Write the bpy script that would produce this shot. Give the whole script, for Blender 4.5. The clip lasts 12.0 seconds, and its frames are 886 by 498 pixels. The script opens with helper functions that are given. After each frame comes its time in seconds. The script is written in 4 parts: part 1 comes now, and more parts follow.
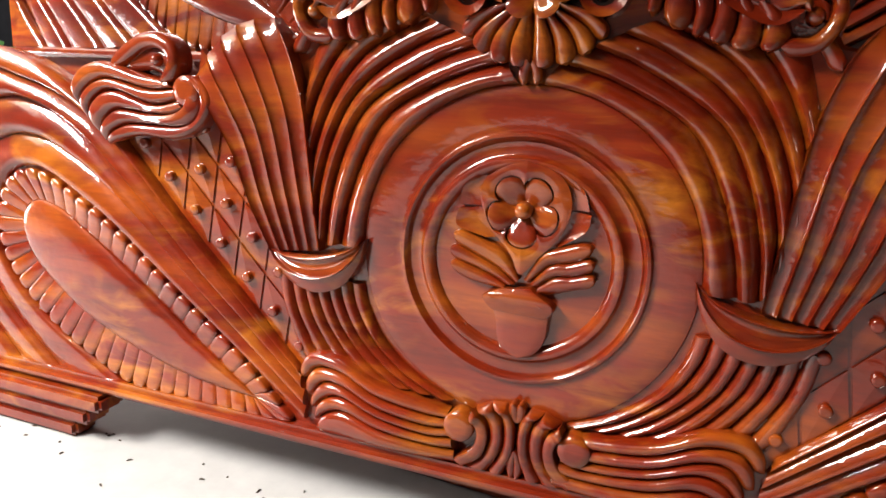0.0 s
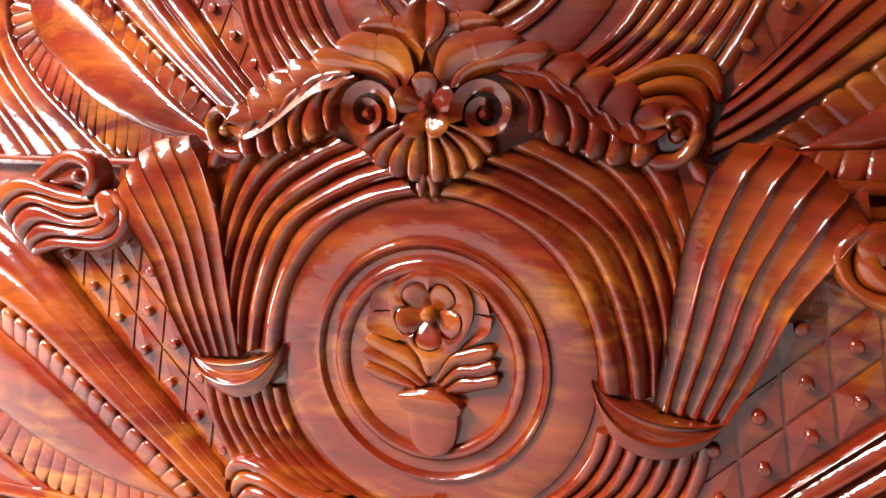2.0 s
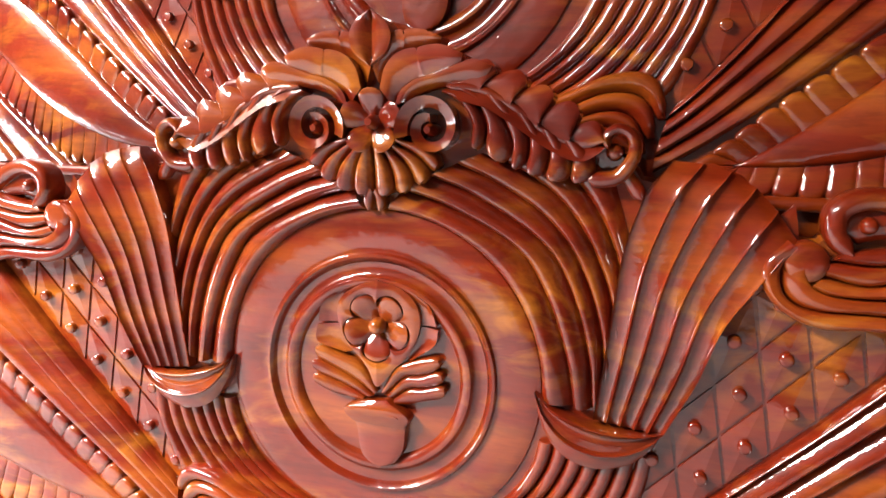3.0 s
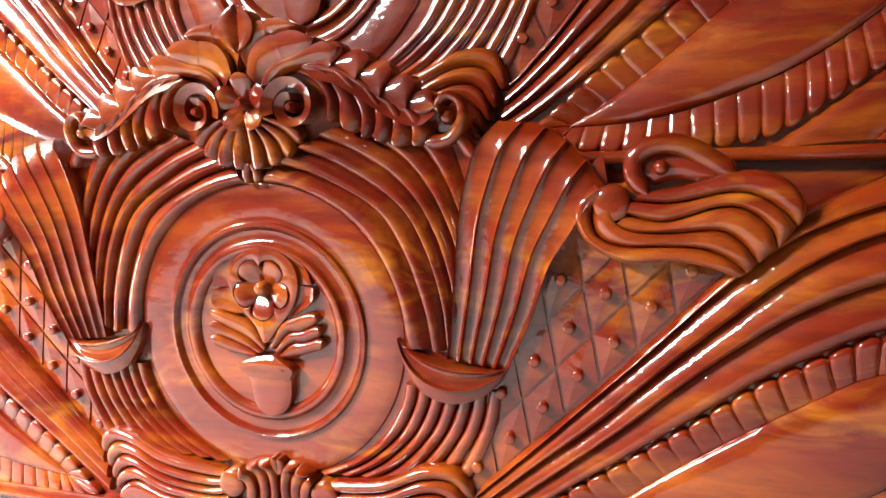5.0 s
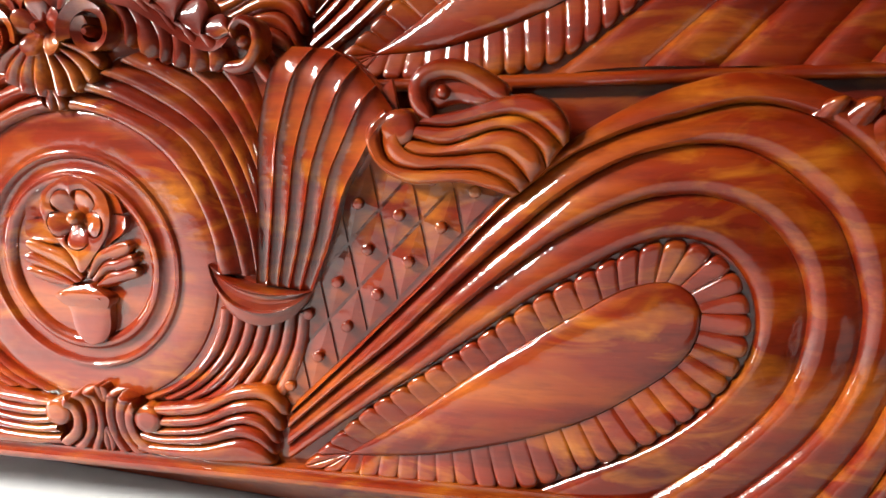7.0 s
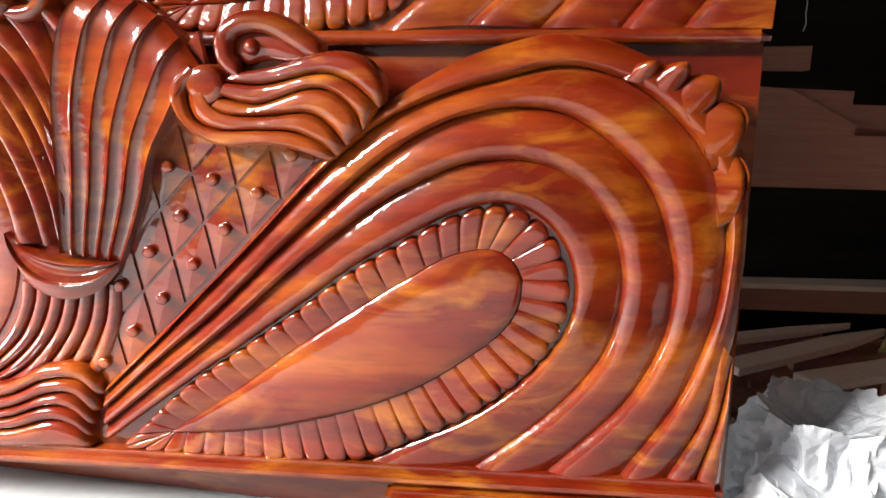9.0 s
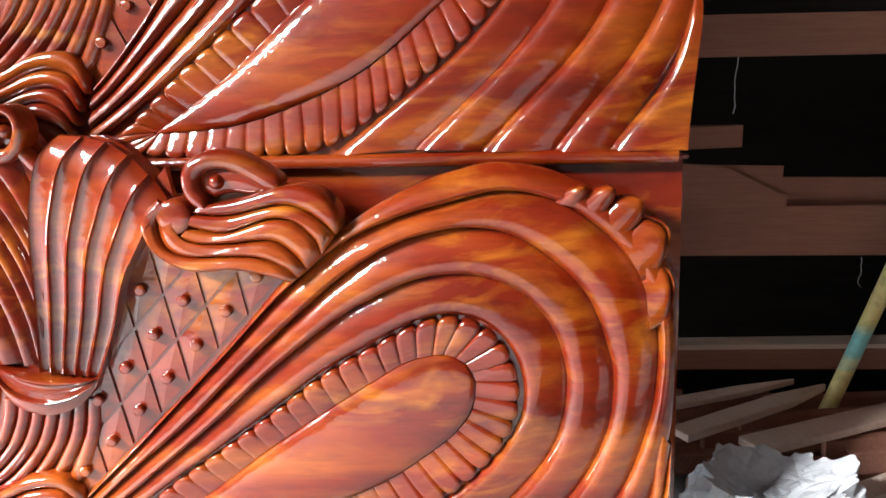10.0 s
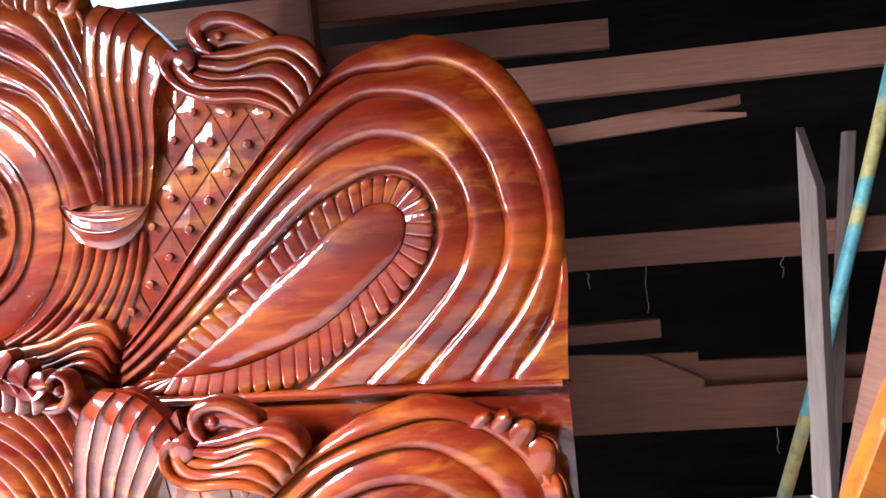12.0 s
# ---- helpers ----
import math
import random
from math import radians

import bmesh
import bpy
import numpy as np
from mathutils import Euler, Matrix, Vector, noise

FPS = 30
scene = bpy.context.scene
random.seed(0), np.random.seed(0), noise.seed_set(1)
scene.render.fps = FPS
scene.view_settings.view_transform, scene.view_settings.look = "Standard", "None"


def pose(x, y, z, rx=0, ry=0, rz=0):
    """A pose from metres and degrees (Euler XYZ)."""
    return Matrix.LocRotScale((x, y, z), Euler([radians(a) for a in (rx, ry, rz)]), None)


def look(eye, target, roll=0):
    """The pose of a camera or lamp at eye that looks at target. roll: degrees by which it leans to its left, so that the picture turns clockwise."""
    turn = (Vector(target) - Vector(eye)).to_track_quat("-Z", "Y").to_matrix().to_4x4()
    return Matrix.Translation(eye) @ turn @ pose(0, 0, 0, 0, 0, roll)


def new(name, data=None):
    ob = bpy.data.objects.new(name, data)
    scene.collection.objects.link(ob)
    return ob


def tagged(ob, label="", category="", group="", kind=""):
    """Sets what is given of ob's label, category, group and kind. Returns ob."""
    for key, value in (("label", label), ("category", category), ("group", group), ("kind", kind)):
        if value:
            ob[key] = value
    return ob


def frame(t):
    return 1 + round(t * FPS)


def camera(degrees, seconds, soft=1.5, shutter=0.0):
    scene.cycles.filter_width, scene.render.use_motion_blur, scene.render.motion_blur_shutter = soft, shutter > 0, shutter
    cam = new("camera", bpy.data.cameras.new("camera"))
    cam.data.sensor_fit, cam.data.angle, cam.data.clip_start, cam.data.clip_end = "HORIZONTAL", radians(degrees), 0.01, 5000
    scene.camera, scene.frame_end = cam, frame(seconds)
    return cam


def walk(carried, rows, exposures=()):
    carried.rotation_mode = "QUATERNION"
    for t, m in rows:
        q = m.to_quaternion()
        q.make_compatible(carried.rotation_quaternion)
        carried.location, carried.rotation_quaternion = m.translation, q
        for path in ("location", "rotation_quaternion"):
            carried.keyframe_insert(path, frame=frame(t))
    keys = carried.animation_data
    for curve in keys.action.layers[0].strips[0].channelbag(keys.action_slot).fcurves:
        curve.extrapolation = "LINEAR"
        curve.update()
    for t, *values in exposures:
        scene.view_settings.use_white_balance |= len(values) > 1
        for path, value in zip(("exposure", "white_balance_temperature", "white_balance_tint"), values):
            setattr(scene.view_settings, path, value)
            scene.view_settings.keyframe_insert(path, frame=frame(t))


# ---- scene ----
cam = camera(63.8, 12.0, soft=1.6)
PATH = [
    (0, (0.1853, -0.6961, 0.5216), (-0.5017, 1.1252, 0.0627), 2.60),
    (0.5, (0.2013, -0.6930, 0.5402), (-0.4651, 1.1356, 0.0794), 1.80),
    (1, (0.2257, -0.6960, 0.5497), (-0.4376, 1.1438, 0.1307), 0.97),
    (1.5, (0.2448, -0.6950, 0.5679), (-0.4060, 1.1605, 0.2019), 0.87),
    (2, (0.2571, -0.6908, 0.5832), (-0.3765, 1.1807, 0.2732), 0.72),
    (2.5, (0.2690, -0.6907, 0.6038), (-0.3352, 1.1944, 0.3188), 0.65),
    (2.7, (0.2767, -0.6874, 0.6058), (-0.2947, 1.2042, 0.2973), 1.22),
    (4.3, (0.4087, -0.7000, 0.5436), (-0.2742, 1.1548, 0.2382), -0.24),
    (4.5, (0.4308, -0.7126, 0.5443), (-0.2413, 1.1494, 0.2593), -0.52),
    (5, (0.4799, -0.7224, 0.5511), (-0.1504, 1.1566, 0.2828), -1.66),
    (5.5, (0.5167, -0.7239, 0.5503), (-0.0886, 1.1622, 0.2735), -2.02),
    (6, (0.5548, -0.7260, 0.5444), (-0.0189, 1.1675, 0.2524), -1.99),
    (6.5, (0.5852, -0.7288, 0.5356), (0.0697, 1.1720, 0.1872), -1.84),
    (7, (0.6266, -0.7136, 0.5253), (0.1743, 1.1898, 0.1100), -1.49),
    (7.5, (0.6584, -0.7181, 0.5256), (0.2399, 1.1831, 0.0671), -1.24),
    (7.7, (0.6669, -0.7133, 0.5173), (0.2554, 1.1878, 0.0520), -0.38),
    (9.3, (0.7165, -0.6658, 0.5246), (0.5319, 1.2554, 0.0004), -0.52),
    (9.5, (0.7184, -0.6685, 0.5471), (0.5321, 1.2573, 0.0405), -1.03),
    (10, (0.7421, -0.7006, 0.6232), (0.5942, 1.2396, 0.1610), -2.05),
    (10.5, (0.7613, -0.7510, 0.6648), (0.5659, 1.1924, 0.2346), -2.65),
    (11, (0.8097, -0.8139, 0.7057), (0.6160, 1.1542, 0.4073), -4.87),
    (11.5, (0.8502, -0.8715, 0.7407), (0.6738, 1.1101, 0.5354), -5.03),
    (12, (0.8906, -0.9018, 0.7779), (0.6724, 1.0838, 0.6779), -5.59),
]
walk(cam, [(t, look(eye, target, roll)) for t, eye, target, roll in PATH], exposures=[(0, 1.85, 7000, 13), (2.5, 2.35, 6500, 12), (5.5, 2.6, 7000, 13), (7.5, 2.75, 6700, 9), (9.5, 3.15, 6500, 10), (10.5, 3.45, 6100, 10), (12, 3.75, 5700, 15)])

# ---- daylight ----
world = bpy.data.worlds.new("daylight")
scene.world = world
world.use_nodes = True
wn = world.node_tree.nodes
sky = wn.new("ShaderNodeTexSky")
sky.sky_type = 'NISHITA'
sky.sun_disc = False
sky.dust_density, sky.ozone_density = 6.0, 0.6
sky.sun_elevation, sky.sun_rotation = radians(44), radians(238)
wn["Background"].inputs["Strength"].default_value = 0.055
world.node_tree.links.new(sky.outputs[0], wn["Background"].inputs["Color"])
sun = new("sun", bpy.data.lights.new("sun", 'SUN'))
sun.data.energy, sun.data.angle, sun.data.color = 0.35, radians(12), (1.0, 0.96, 0.92)
sun.matrix_world = look((-4.6, -2.9, 5.2), (0, 0, 0))
# bright overcast sky in the shed's open left side
opening = new("open_side", bpy.data.lights.new("open_side", 'AREA'))
opening.data.shape, opening.data.size, opening.data.size_y = 'RECTANGLE', 1.1, 0.65
opening.data.energy, opening.data.color = 76.0, (1.0, 0.985, 0.97)
opening.matrix_world = look((-1.62, -1.45, 2.05), (0.0, -0.1, 0.40))

# daylight over the yard, low beyond the left end of the boards
yard = new("open_end", bpy.data.lights.new("open_end", 'AREA'))
yard.data.shape, yard.data.size, yard.data.size_y = 'RECTANGLE', 0.9, 0.4
yard.data.energy, yard.data.color = 6.0, (0.97, 0.985, 1.0)
yard.matrix_world = look((-1.90, 0.02, 0.30), (-0.1, 0.06, 0.0))


# ---- materials ----
def material(name):
    m = bpy.data.materials.new(name)
    m.use_nodes = True
    return m, m.node_tree, m.node_tree.nodes["Principled BSDF"]


def node(tree, kind, **values):
    n = tree.nodes.new(kind)
    for key, value in values.items():
        n.inputs[key].default_value = value
    return n


def ramp(tree, fac, stops):
    r = tree.nodes.new("ShaderNodeValToRGB")
    e = r.color_ramp.elements
    while len(e) < len(stops):
        e.new(0.5)
    for k, (at, colour) in enumerate(stops):
        e[k].position, e[k].color = at, (*colour, 1)
    tree.links.new(fac, r.inputs[0])
    return r.outputs[0]


def grain(tree, stretch, scale, detail=6.0, rough=0.6):
    """Noise drawn out along the grain, in metres."""
    at = tree.nodes.new("ShaderNodeTexCoord")
    mp = tree.nodes.new("ShaderNodeMapping")
    mp.inputs["Scale"].default_value = stretch
    tree.links.new(at.outputs["Object"], mp.inputs["Vector"])
    nz = node(tree, "ShaderNodeTexNoise", Scale=scale, Detail=detail, Roughness=rough)
    tree.links.new(mp.outputs[0], nz.inputs["Vector"])
    return nz.outputs["Fac"]


def grain_colour(tree, scale):
    at = tree.nodes.new("ShaderNodeTexCoord")
    nz = node(tree, "ShaderNodeTexNoise", Scale=scale, Detail=3.0)
    tree.links.new(at.outputs["Object"], nz.inputs["Vector"])
    return nz.outputs["Color"]


def mixed(tree, fac, a, b, kind="MIX"):
    m = tree.nodes.new("ShaderNodeMix")
    m.data_type, m.blend_type = "RGBA", kind
    for socket, value in ((m.inputs[0], fac), (m.inputs[6], a), (m.inputs[7], b)):
        if isinstance(value, (int, float)):
            socket.default_value = value
        elif isinstance(value, tuple):
            socket.default_value = (*value, 1)
        else:
            tree.links.new(value, socket)
    return m.outputs[2]


def bump(tree, bsdf, height, strength, distance):
    b = node(tree, "ShaderNodeBump", Strength=strength, Distance=distance)
    tree.links.new(height, b.inputs["Height"])
    tree.links.new(b.outputs[0], bsdf.inputs["Normal"])
    return b


def varnished(name, dark, mid, light):
    """Stained wood under thick gloss varnish: broad stain, golden flame figure, fine pores."""
    m, t, b = material(name)
    broad = ramp(t, grain(t, (1.2, 5, 6), 2.0, 2.0), [(0.30, dark), (0.52, mid), (0.74, light)])
    at = t.nodes.new("ShaderNodeTexCoord")
    mp = t.nodes.new("ShaderNodeMapping")
    mp.inputs["Rotation"].default_value = (0, radians(-14), 0)
    mp.inputs["Scale"].default_value = (6, 14, 17)
    t.links.new(at.outputs["Object"], mp.inputs["Vector"])
    wavy = node(t, "ShaderNodeTexNoise", Scale=1.6, Detail=4.0, Roughness=0.52, Distortion=1.0)
    t.links.new(mp.outputs[0], wavy.inputs["Vector"])
    flame = ramp(t, wavy.outputs["Fac"], [(0.47, (0.0, 0.0, 0.0)), (0.70, (0.9, 0.9, 0.9))])
    where = ramp(t, grain(t, (1, 1, 1.2), 5.0, 2.0), [(0.41, (0.08, 0.08, 0.08)), (0.63, (0.90, 0.90, 0.90))])
    fine = ramp(t, grain(t, (4, 60, 90), 3.0, 8.0, 0.7), [(0.3, (0.5, 0.45, 0.42)), (0.65, (1.0, 1.0, 1.0))])
    gold = mixed(t, mixed(t, 1.0, flame, where, "MULTIPLY"), broad, (1.22 * light[0], 1.75 * light[1], 1.5 * light[2]))
    streak = ramp(t, grain(t, (5, 40, 34), 2.2, 5.0, 0.6), [(0.40, (0.42, 0.30, 0.25)), (0.52, (1.0, 1.0, 1.0))])
    t.links.new(mixed(t, 0.30, mixed(t, 0.35, gold, streak, "MULTIPLY"), fine, "MULTIPLY"), b.inputs["Base Color"])
    b.inputs["Roughness"].default_value = 0.38
    b.inputs["Specular IOR Level"].default_value = 0.08
    b.inputs["Coat Weight"].default_value = 1.0
    b.inputs["Coat Roughness"].default_value = 0.014
    b.inputs["Coat IOR"].default_value = 1.58
    first = bump(t, b, grain(t, (1, 1, 1), 26.0, 2.0), 0.22, 0.008)
    second = bump(t, b, grain(t, (1, 1, 1), 90.0, 3.0), 0.10, 0.003)
    t.links.new(first.outputs[0], second.inputs["Normal"])
    dents = bump(t, b, grain(t, (1, 1, 1), 30.0, 2.0), 0.12, 0.008)
    ripple = bump(t, b, grain(t, (1, 1, 1), 170.0, 2.0), 0.17, 0.0015)
    t.links.new(dents.outputs[0], ripple.inputs["Normal"])
    t.links.new(ripple.outputs[0], b.inputs["Coat Normal"])
    t.links.new(second.outputs[0], b.inputs["Normal"])
    return m


WOOD = varnished("varnished_red_wood", (0.086, 0.0059, 0.0015), (0.168, 0.0140, 0.0023), (0.325, 0.072, 0.0058))


def plain(name, a, b_, scale, rough, stretch=(1, 1, 1), relief=0.2, deep=0.004):
    m, t, b = material(name)
    f = grain(t, stretch, scale, 8.0, 0.65)
    big = grain(t, (1, 1, 1), 2.3, 4.0)
    t.links.new(mixed(t, big, ramp(t, f, [(0.3, a), (0.7, b_)]), tuple(0.8 * v for v in a)), b.inputs["Base Color"])
    b.inputs["Roughness"].default_value = rough
    bump(t, b, f, relief, deep)
    return m


CONCRETE = plain("concrete", (0.31, 0.32, 0.32), (0.42, 0.43, 0.43), 14.0, 0.7)
ROUGH_WOOD = plain("rough_sawn_wood", (0.295, 0.125, 0.083), (0.49, 0.242, 0.166), 6.0, 0.8, (2, 30, 30))
# near-black: the deep shade behind the rack is put into this colour
SHADE_DARK = plain("boards_dark_as_shade", (0.012, 0.010, 0.009), (0.03, 0.025, 0.02), 8.0, 0.95, (1, 1, 8))

# dark colour of the added outer walls, so that the varnish mirrors them dark
DARK_SCREEN = plain("dark_screen_boards", (0.06, 0.05, 0.045), (0.10, 0.085, 0.075), 9.0, 0.9)
# little gloss, so that the painted shade stays black
SHADE_DARK.node_tree.nodes["Principled BSDF"].inputs["Specular IOR Level"].default_value = 0.1

LATH = plain("pale_sawn_wood", (0.66, 0.50, 0.40), (0.86, 0.73, 0.63), 7.0, 0.8, (3, 20, 20))
STAKE = plain("weathered_stake", (0.105, 0.076, 0.062), (0.20, 0.152, 0.126), 6.0, 0.85, (25, 25, 3))
ORANGE = varnished("orange_varnished_wood", (0.26, 0.070, 0.008), (0.32, 0.092, 0.009), (0.36, 0.11, 0.011))


def sheet():
    m, t, b = material("crumpled_plastic")
    f = grain(t, (1, 1, 1), 18.0, 6.0, 0.7)
    t.links.new(ramp(t, f, [(0.25, (0.42, 0.45, 0.49)), (0.6, (0.62, 0.64, 0.67))]), b.inputs["Base Color"])
    b.inputs["Roughness"].default_value = 0.32
    b.inputs["Subsurface Weight"].default_value = 0.0
    cells = node(t, "ShaderNodeTexVoronoi", Scale=34.0)
    cells.feature = 'DISTANCE_TO_EDGE'
    at = t.nodes.new("ShaderNodeTexCoord")
    t.links.new(mixed(t, 0.06, at.outputs["Object"], grain_colour(t, 9.0)), cells.inputs["Vector"])
    soft_fold = bump(t, b, f, 0.5, 0.006)
    crease = bump(t, b, cells.outputs["Distance"], 0.8, 0.010)
    t.links.new(soft_fold.outputs[0], crease.inputs["Normal"])
    t.links.new(crease.outputs[0], b.inputs["Normal"])
    return m


def banded():
    m, t, b = material("painted_pole")
    at = t.nodes.new("ShaderNodeTexCoord")
    xyz = t.nodes.new("ShaderNodeSeparateXYZ")
    t.links.new(at.outputs["Object"], xyz.inputs[0])
    wave = node(t, "ShaderNodeTexNoise", Scale=5.5, Detail=3.0)
    wave.noise_dimensions = "1D"
    t.links.new(xyz.outputs[2], wave.inputs["W"])
    c = ramp(t, wave.outputs["Fac"], [(0.40, (0.13, 0.42, 0.48)), (0.50, (0.20, 0.52, 0.50)), (0.54, (0.56, 0.50, 0.18)), (0.70, (0.62, 0.52, 0.22))])
    worn = ramp(t, grain(t, (1, 1, 1), 60.0), [(0.35, (0.45, 0.42, 0.40)), (0.55, (1, 1, 1))])
    t.links.new(mixed(t, 0.6, c, worn, "MULTIPLY"), b.inputs["Base Color"])
    b.inputs["Roughness"].default_value = 0.45
    return m


PLASTIC, POLE = sheet(), banded()
LEAF_GREEN = plain("green_leaf", (0.03, 0.11, 0.02), (0.07, 0.22, 0.04), 12.0, 0.5)
STRING = plain("white_string", (0.60, 0.60, 0.58), (0.80, 0.80, 0.78), 60.0, 0.8)
CORD = plain("dark_cord", (0.02, 0.02, 0.022), (0.05, 0.05, 0.052), 30.0, 0.6)
CHIP = plain("wood_chip", (0.03, 0.02, 0.015), (0.08, 0.05, 0.03), 40.0, 0.9)

# ---- shape helpers ----
def part(name, verts, faces, mat, parent=None, label="", angle=42):
    """One mesh object, under a thing or a part of it."""
    me = bpy.data.meshes.new(name)
    me.from_pydata([tuple(v) for v in verts], [], faces)
    me.polygons.foreach_set("use_smooth", [True] * len(me.polygons))
    me.set_sharp_from_angle(angle=radians(angle))
    me.materials.append(mat)
    ob = new(name, me)
    ob.parent = parent
    if label:
        ob["label"] = label
    return ob


def thing(name, label, category, group="", kind=""):
    return tagged(new(name), label, category, group, kind)


def spline(points, n):
    """n points, evenly spaced along a smooth curve through the given ones."""
    p = np.array(points, float)
    p = np.vstack([2 * p[0] - p[1], p, 2 * p[-1] - p[-2]])
    out = []
    for k in range(1, len(p) - 2):
        u = np.linspace(0, 1, 24, endpoint=False)[:, None]
        a, b, c, d = p[k - 1], p[k], p[k + 1], p[k + 2]
        out.append(0.5 * (2 * b + (c - a) * u + (2 * a - 5 * b + 4 * c - d) * u**2 + (3 * b - a - 3 * c + d) * u**3))
    out.append(p[-2][None])
    return even(np.vstack(out), n)


def even(q, n):
    far = np.r_[0, np.cumsum(np.hypot(*np.diff(q, axis=0).T))]
    at = np.linspace(0, far[-1], n)
    return np.stack([np.interp(at, far, q[:, 0]), np.interp(at, far, q[:, 1])], 1)


def arc(cx, cz, r, a0, a1, n):
    a = np.radians(np.linspace(a0, a1, n))
    return np.stack([cx + r * np.cos(a), cz + r * np.sin(a)], 1)


def dome(k):
    return np.sqrt(np.clip(1 - (2 * k - 1) ** 2, 0, 1))


def tipped(a, b, start=0.86):
    """The two edges of a leaf, drawn together in a round tip."""
    s = np.linspace(0, 1, len(a))
    w = np.where(s > start, np.sqrt(np.clip(1 - ((s - start) / (1.0005 - start)) ** 2, 0, 1)), 1)[:, None]
    m = (a + b) / 2
    return m + (a - m) * w, m + (b - m) * w


class Board:
    """A carved board: design places (across, up) and relief out of the face, laid into the room."""

    def __init__(self, owner, face, lay, slant=0.0, lean=0.0, shift=0.0):
        self.owner, self.face, self.lay, self.slant, self.lean, self.shift = owner, face, lay, slant, lean, shift

    def front(self, x, z):
        """Where the bare face stands; a slanting board recedes to the left, a leaning one upwards."""
        return self.face + self.slant * (0.93 - x) + self.lean * (z - 0.54)

    def place(self, uv, h, side):
        q = self.lay(np.asarray(uv, float).reshape(-1, 2))
        x = AXIS + self.shift + side * (q[:, 0] - AXIS)
        return np.stack([x, self.front(x, q[:, 1]) - np.asarray(h, float).ravel(), q[:, 1]], 1)

    def strip(self, name, a, b, relief, nk=9, side=1, mat=None, parent=None, sink=-0.006, label="", angle=42):
        """A carved surface between the curves a and b. relief(k, s): metres out of the face, k across from a to b, s along."""
        n = len(a)
        k = np.linspace(0, 1, nk)
        k = 0.5 - 0.5 * np.cos(np.pi * k) if nk > 4 else k
        s = np.linspace(0, 1, n)
        uv = a[:, None] * (1 - k)[None, :, None] + b[:, None] * k[None, :, None]
        h = relief(k[None, :] + 0 * s[:, None], s[:, None] + 0 * k[None, :])
        # skirts run down into the board all round
        uv = np.concatenate([uv[:, :1], uv, uv[:, -1:]], 1)
        h = np.concatenate([np.full((n, 1), sink), h, np.full((n, 1), sink)], 1)
        uv = np.concatenate([uv[:1], uv, uv[-1:]], 0)
        h = np.concatenate([np.full((1, nk + 2), sink), h, np.full((1, nk + 2), sink)], 0)
        rows, cols = h.shape
        verts = self.place(uv.reshape(-1, 2), h, side)
        i = np.arange(rows * cols).reshape(rows, cols)
        quads = np.stack([i[:-1, :-1], i[:-1, 1:], i[1:, 1:], i[1:, :-1]], -1).reshape(-1, 4)
        # wind the faces so that they look out of the board
        p = verts[quads[len(quads) // 2]]
        mid = verts[i[rows // 2, cols // 2]], verts[i[rows // 2 + 1, cols // 2]], verts[i[rows // 2, cols // 2 + 1]]
        if np.cross(mid[1] - mid[0], mid[2] - mid[0])[1] < 0:
            quads = quads[:, ::-1]
        quads = quads[:, ::-1]
        return part(name, verts, quads.tolist(), mat or WOOD, parent or self.owner, label, angle)

    def turned(self, name, centre, profile, n=72, mat=None, parent=None, label=""):
        """A ring or disc with a turned profile of (radius, relief)."""
        r, h = np.array(profile, float).T
        a = np.linspace(0, 2 * np.pi, n, endpoint=False)
        uv = np.stack([centre[0] + r[None] * np.cos(a)[:, None], centre[1] + r[None] * np.sin(a)[:, None]], -1)
        verts = self.place(uv.reshape(-1, 2), np.tile(h, n), 1)
        m = len(r)
        faces = []
        for i in range(n):
            for j in range(m - 1):
                faces.append((i * m + j, i * m + j + 1, (i + 1) % n * m + j + 1, (i + 1) % n * m + j))
        return part(name, verts, faces, mat or WOOD, parent or self.owner, label)

    def button(self, name, centre, r, h, side=1, n=12, base=-0.004, parent=None, label="", flat=False):
        """A small domed stud, or a flat disc."""
        c = self.lay(np.array([centre], float))[0]
        rings = [(1.0, base), (1.0, 0.45 * h), (0.82, 0.8 * h), (0.45, h)]
        if flat:
            rings = [(1.0, base), (1.0, 0.84 * h), (0.92, 0.96 * h), (0.5, h)]
        verts, faces = [], []
        for q, hh in rings:
            for j in range(n):
                w = 2 * math.pi * j / n
                x, z = AXIS + self.shift + side * (c[0] - AXIS) + q * r * math.cos(w), c[1] + q * r * math.sin(w)
                verts.append((x, self.front(x, z) - hh, z))
        for i in range(3):
            faces += [(i * n + j, i * n + (j + 1) % n, (i + 1) * n + (j + 1) % n, (i + 1) * n + j) for j in range(n)]
        faces.append(tuple(3 * n + j for j in range(n)))
        return part(name, verts, faces, WOOD, parent or self.owner, label, 60)

    def lobe(self, name, spine, w0, w1, h0, h1, side=1, n=12, nk=7, crown=0.006, parent=None, blunt=0.35, dip=0.0):
        """A carved leaf lobe or petal along a spine: width from w0 to w1 metres, relief from h0 to h1, rounded tip."""
        c = spline(spine, n)
        t = np.gradient(c, axis=0)
        t /= np.maximum(np.hypot(t[:, 0], t[:, 1]), 1e-9)[:, None]
        nrm = np.stack([-t[:, 1], t[:, 0]], 1)
        s = np.linspace(0, 1, n)
        w = (w0 + (w1 - w0) * s) * np.where(s > 1 - blunt, np.sqrt(np.clip(1 - ((s - 1 + blunt) / blunt) ** 2, 0.02, 1)), 1)
        w = w * np.sqrt(np.clip(1 - ((0.10 - s) / 0.104).clip(0, 1) ** 2, 0.02, 1))
        a, b = c - nrm * w[:, None] / 2, c + nrm * w[:, None] / 2

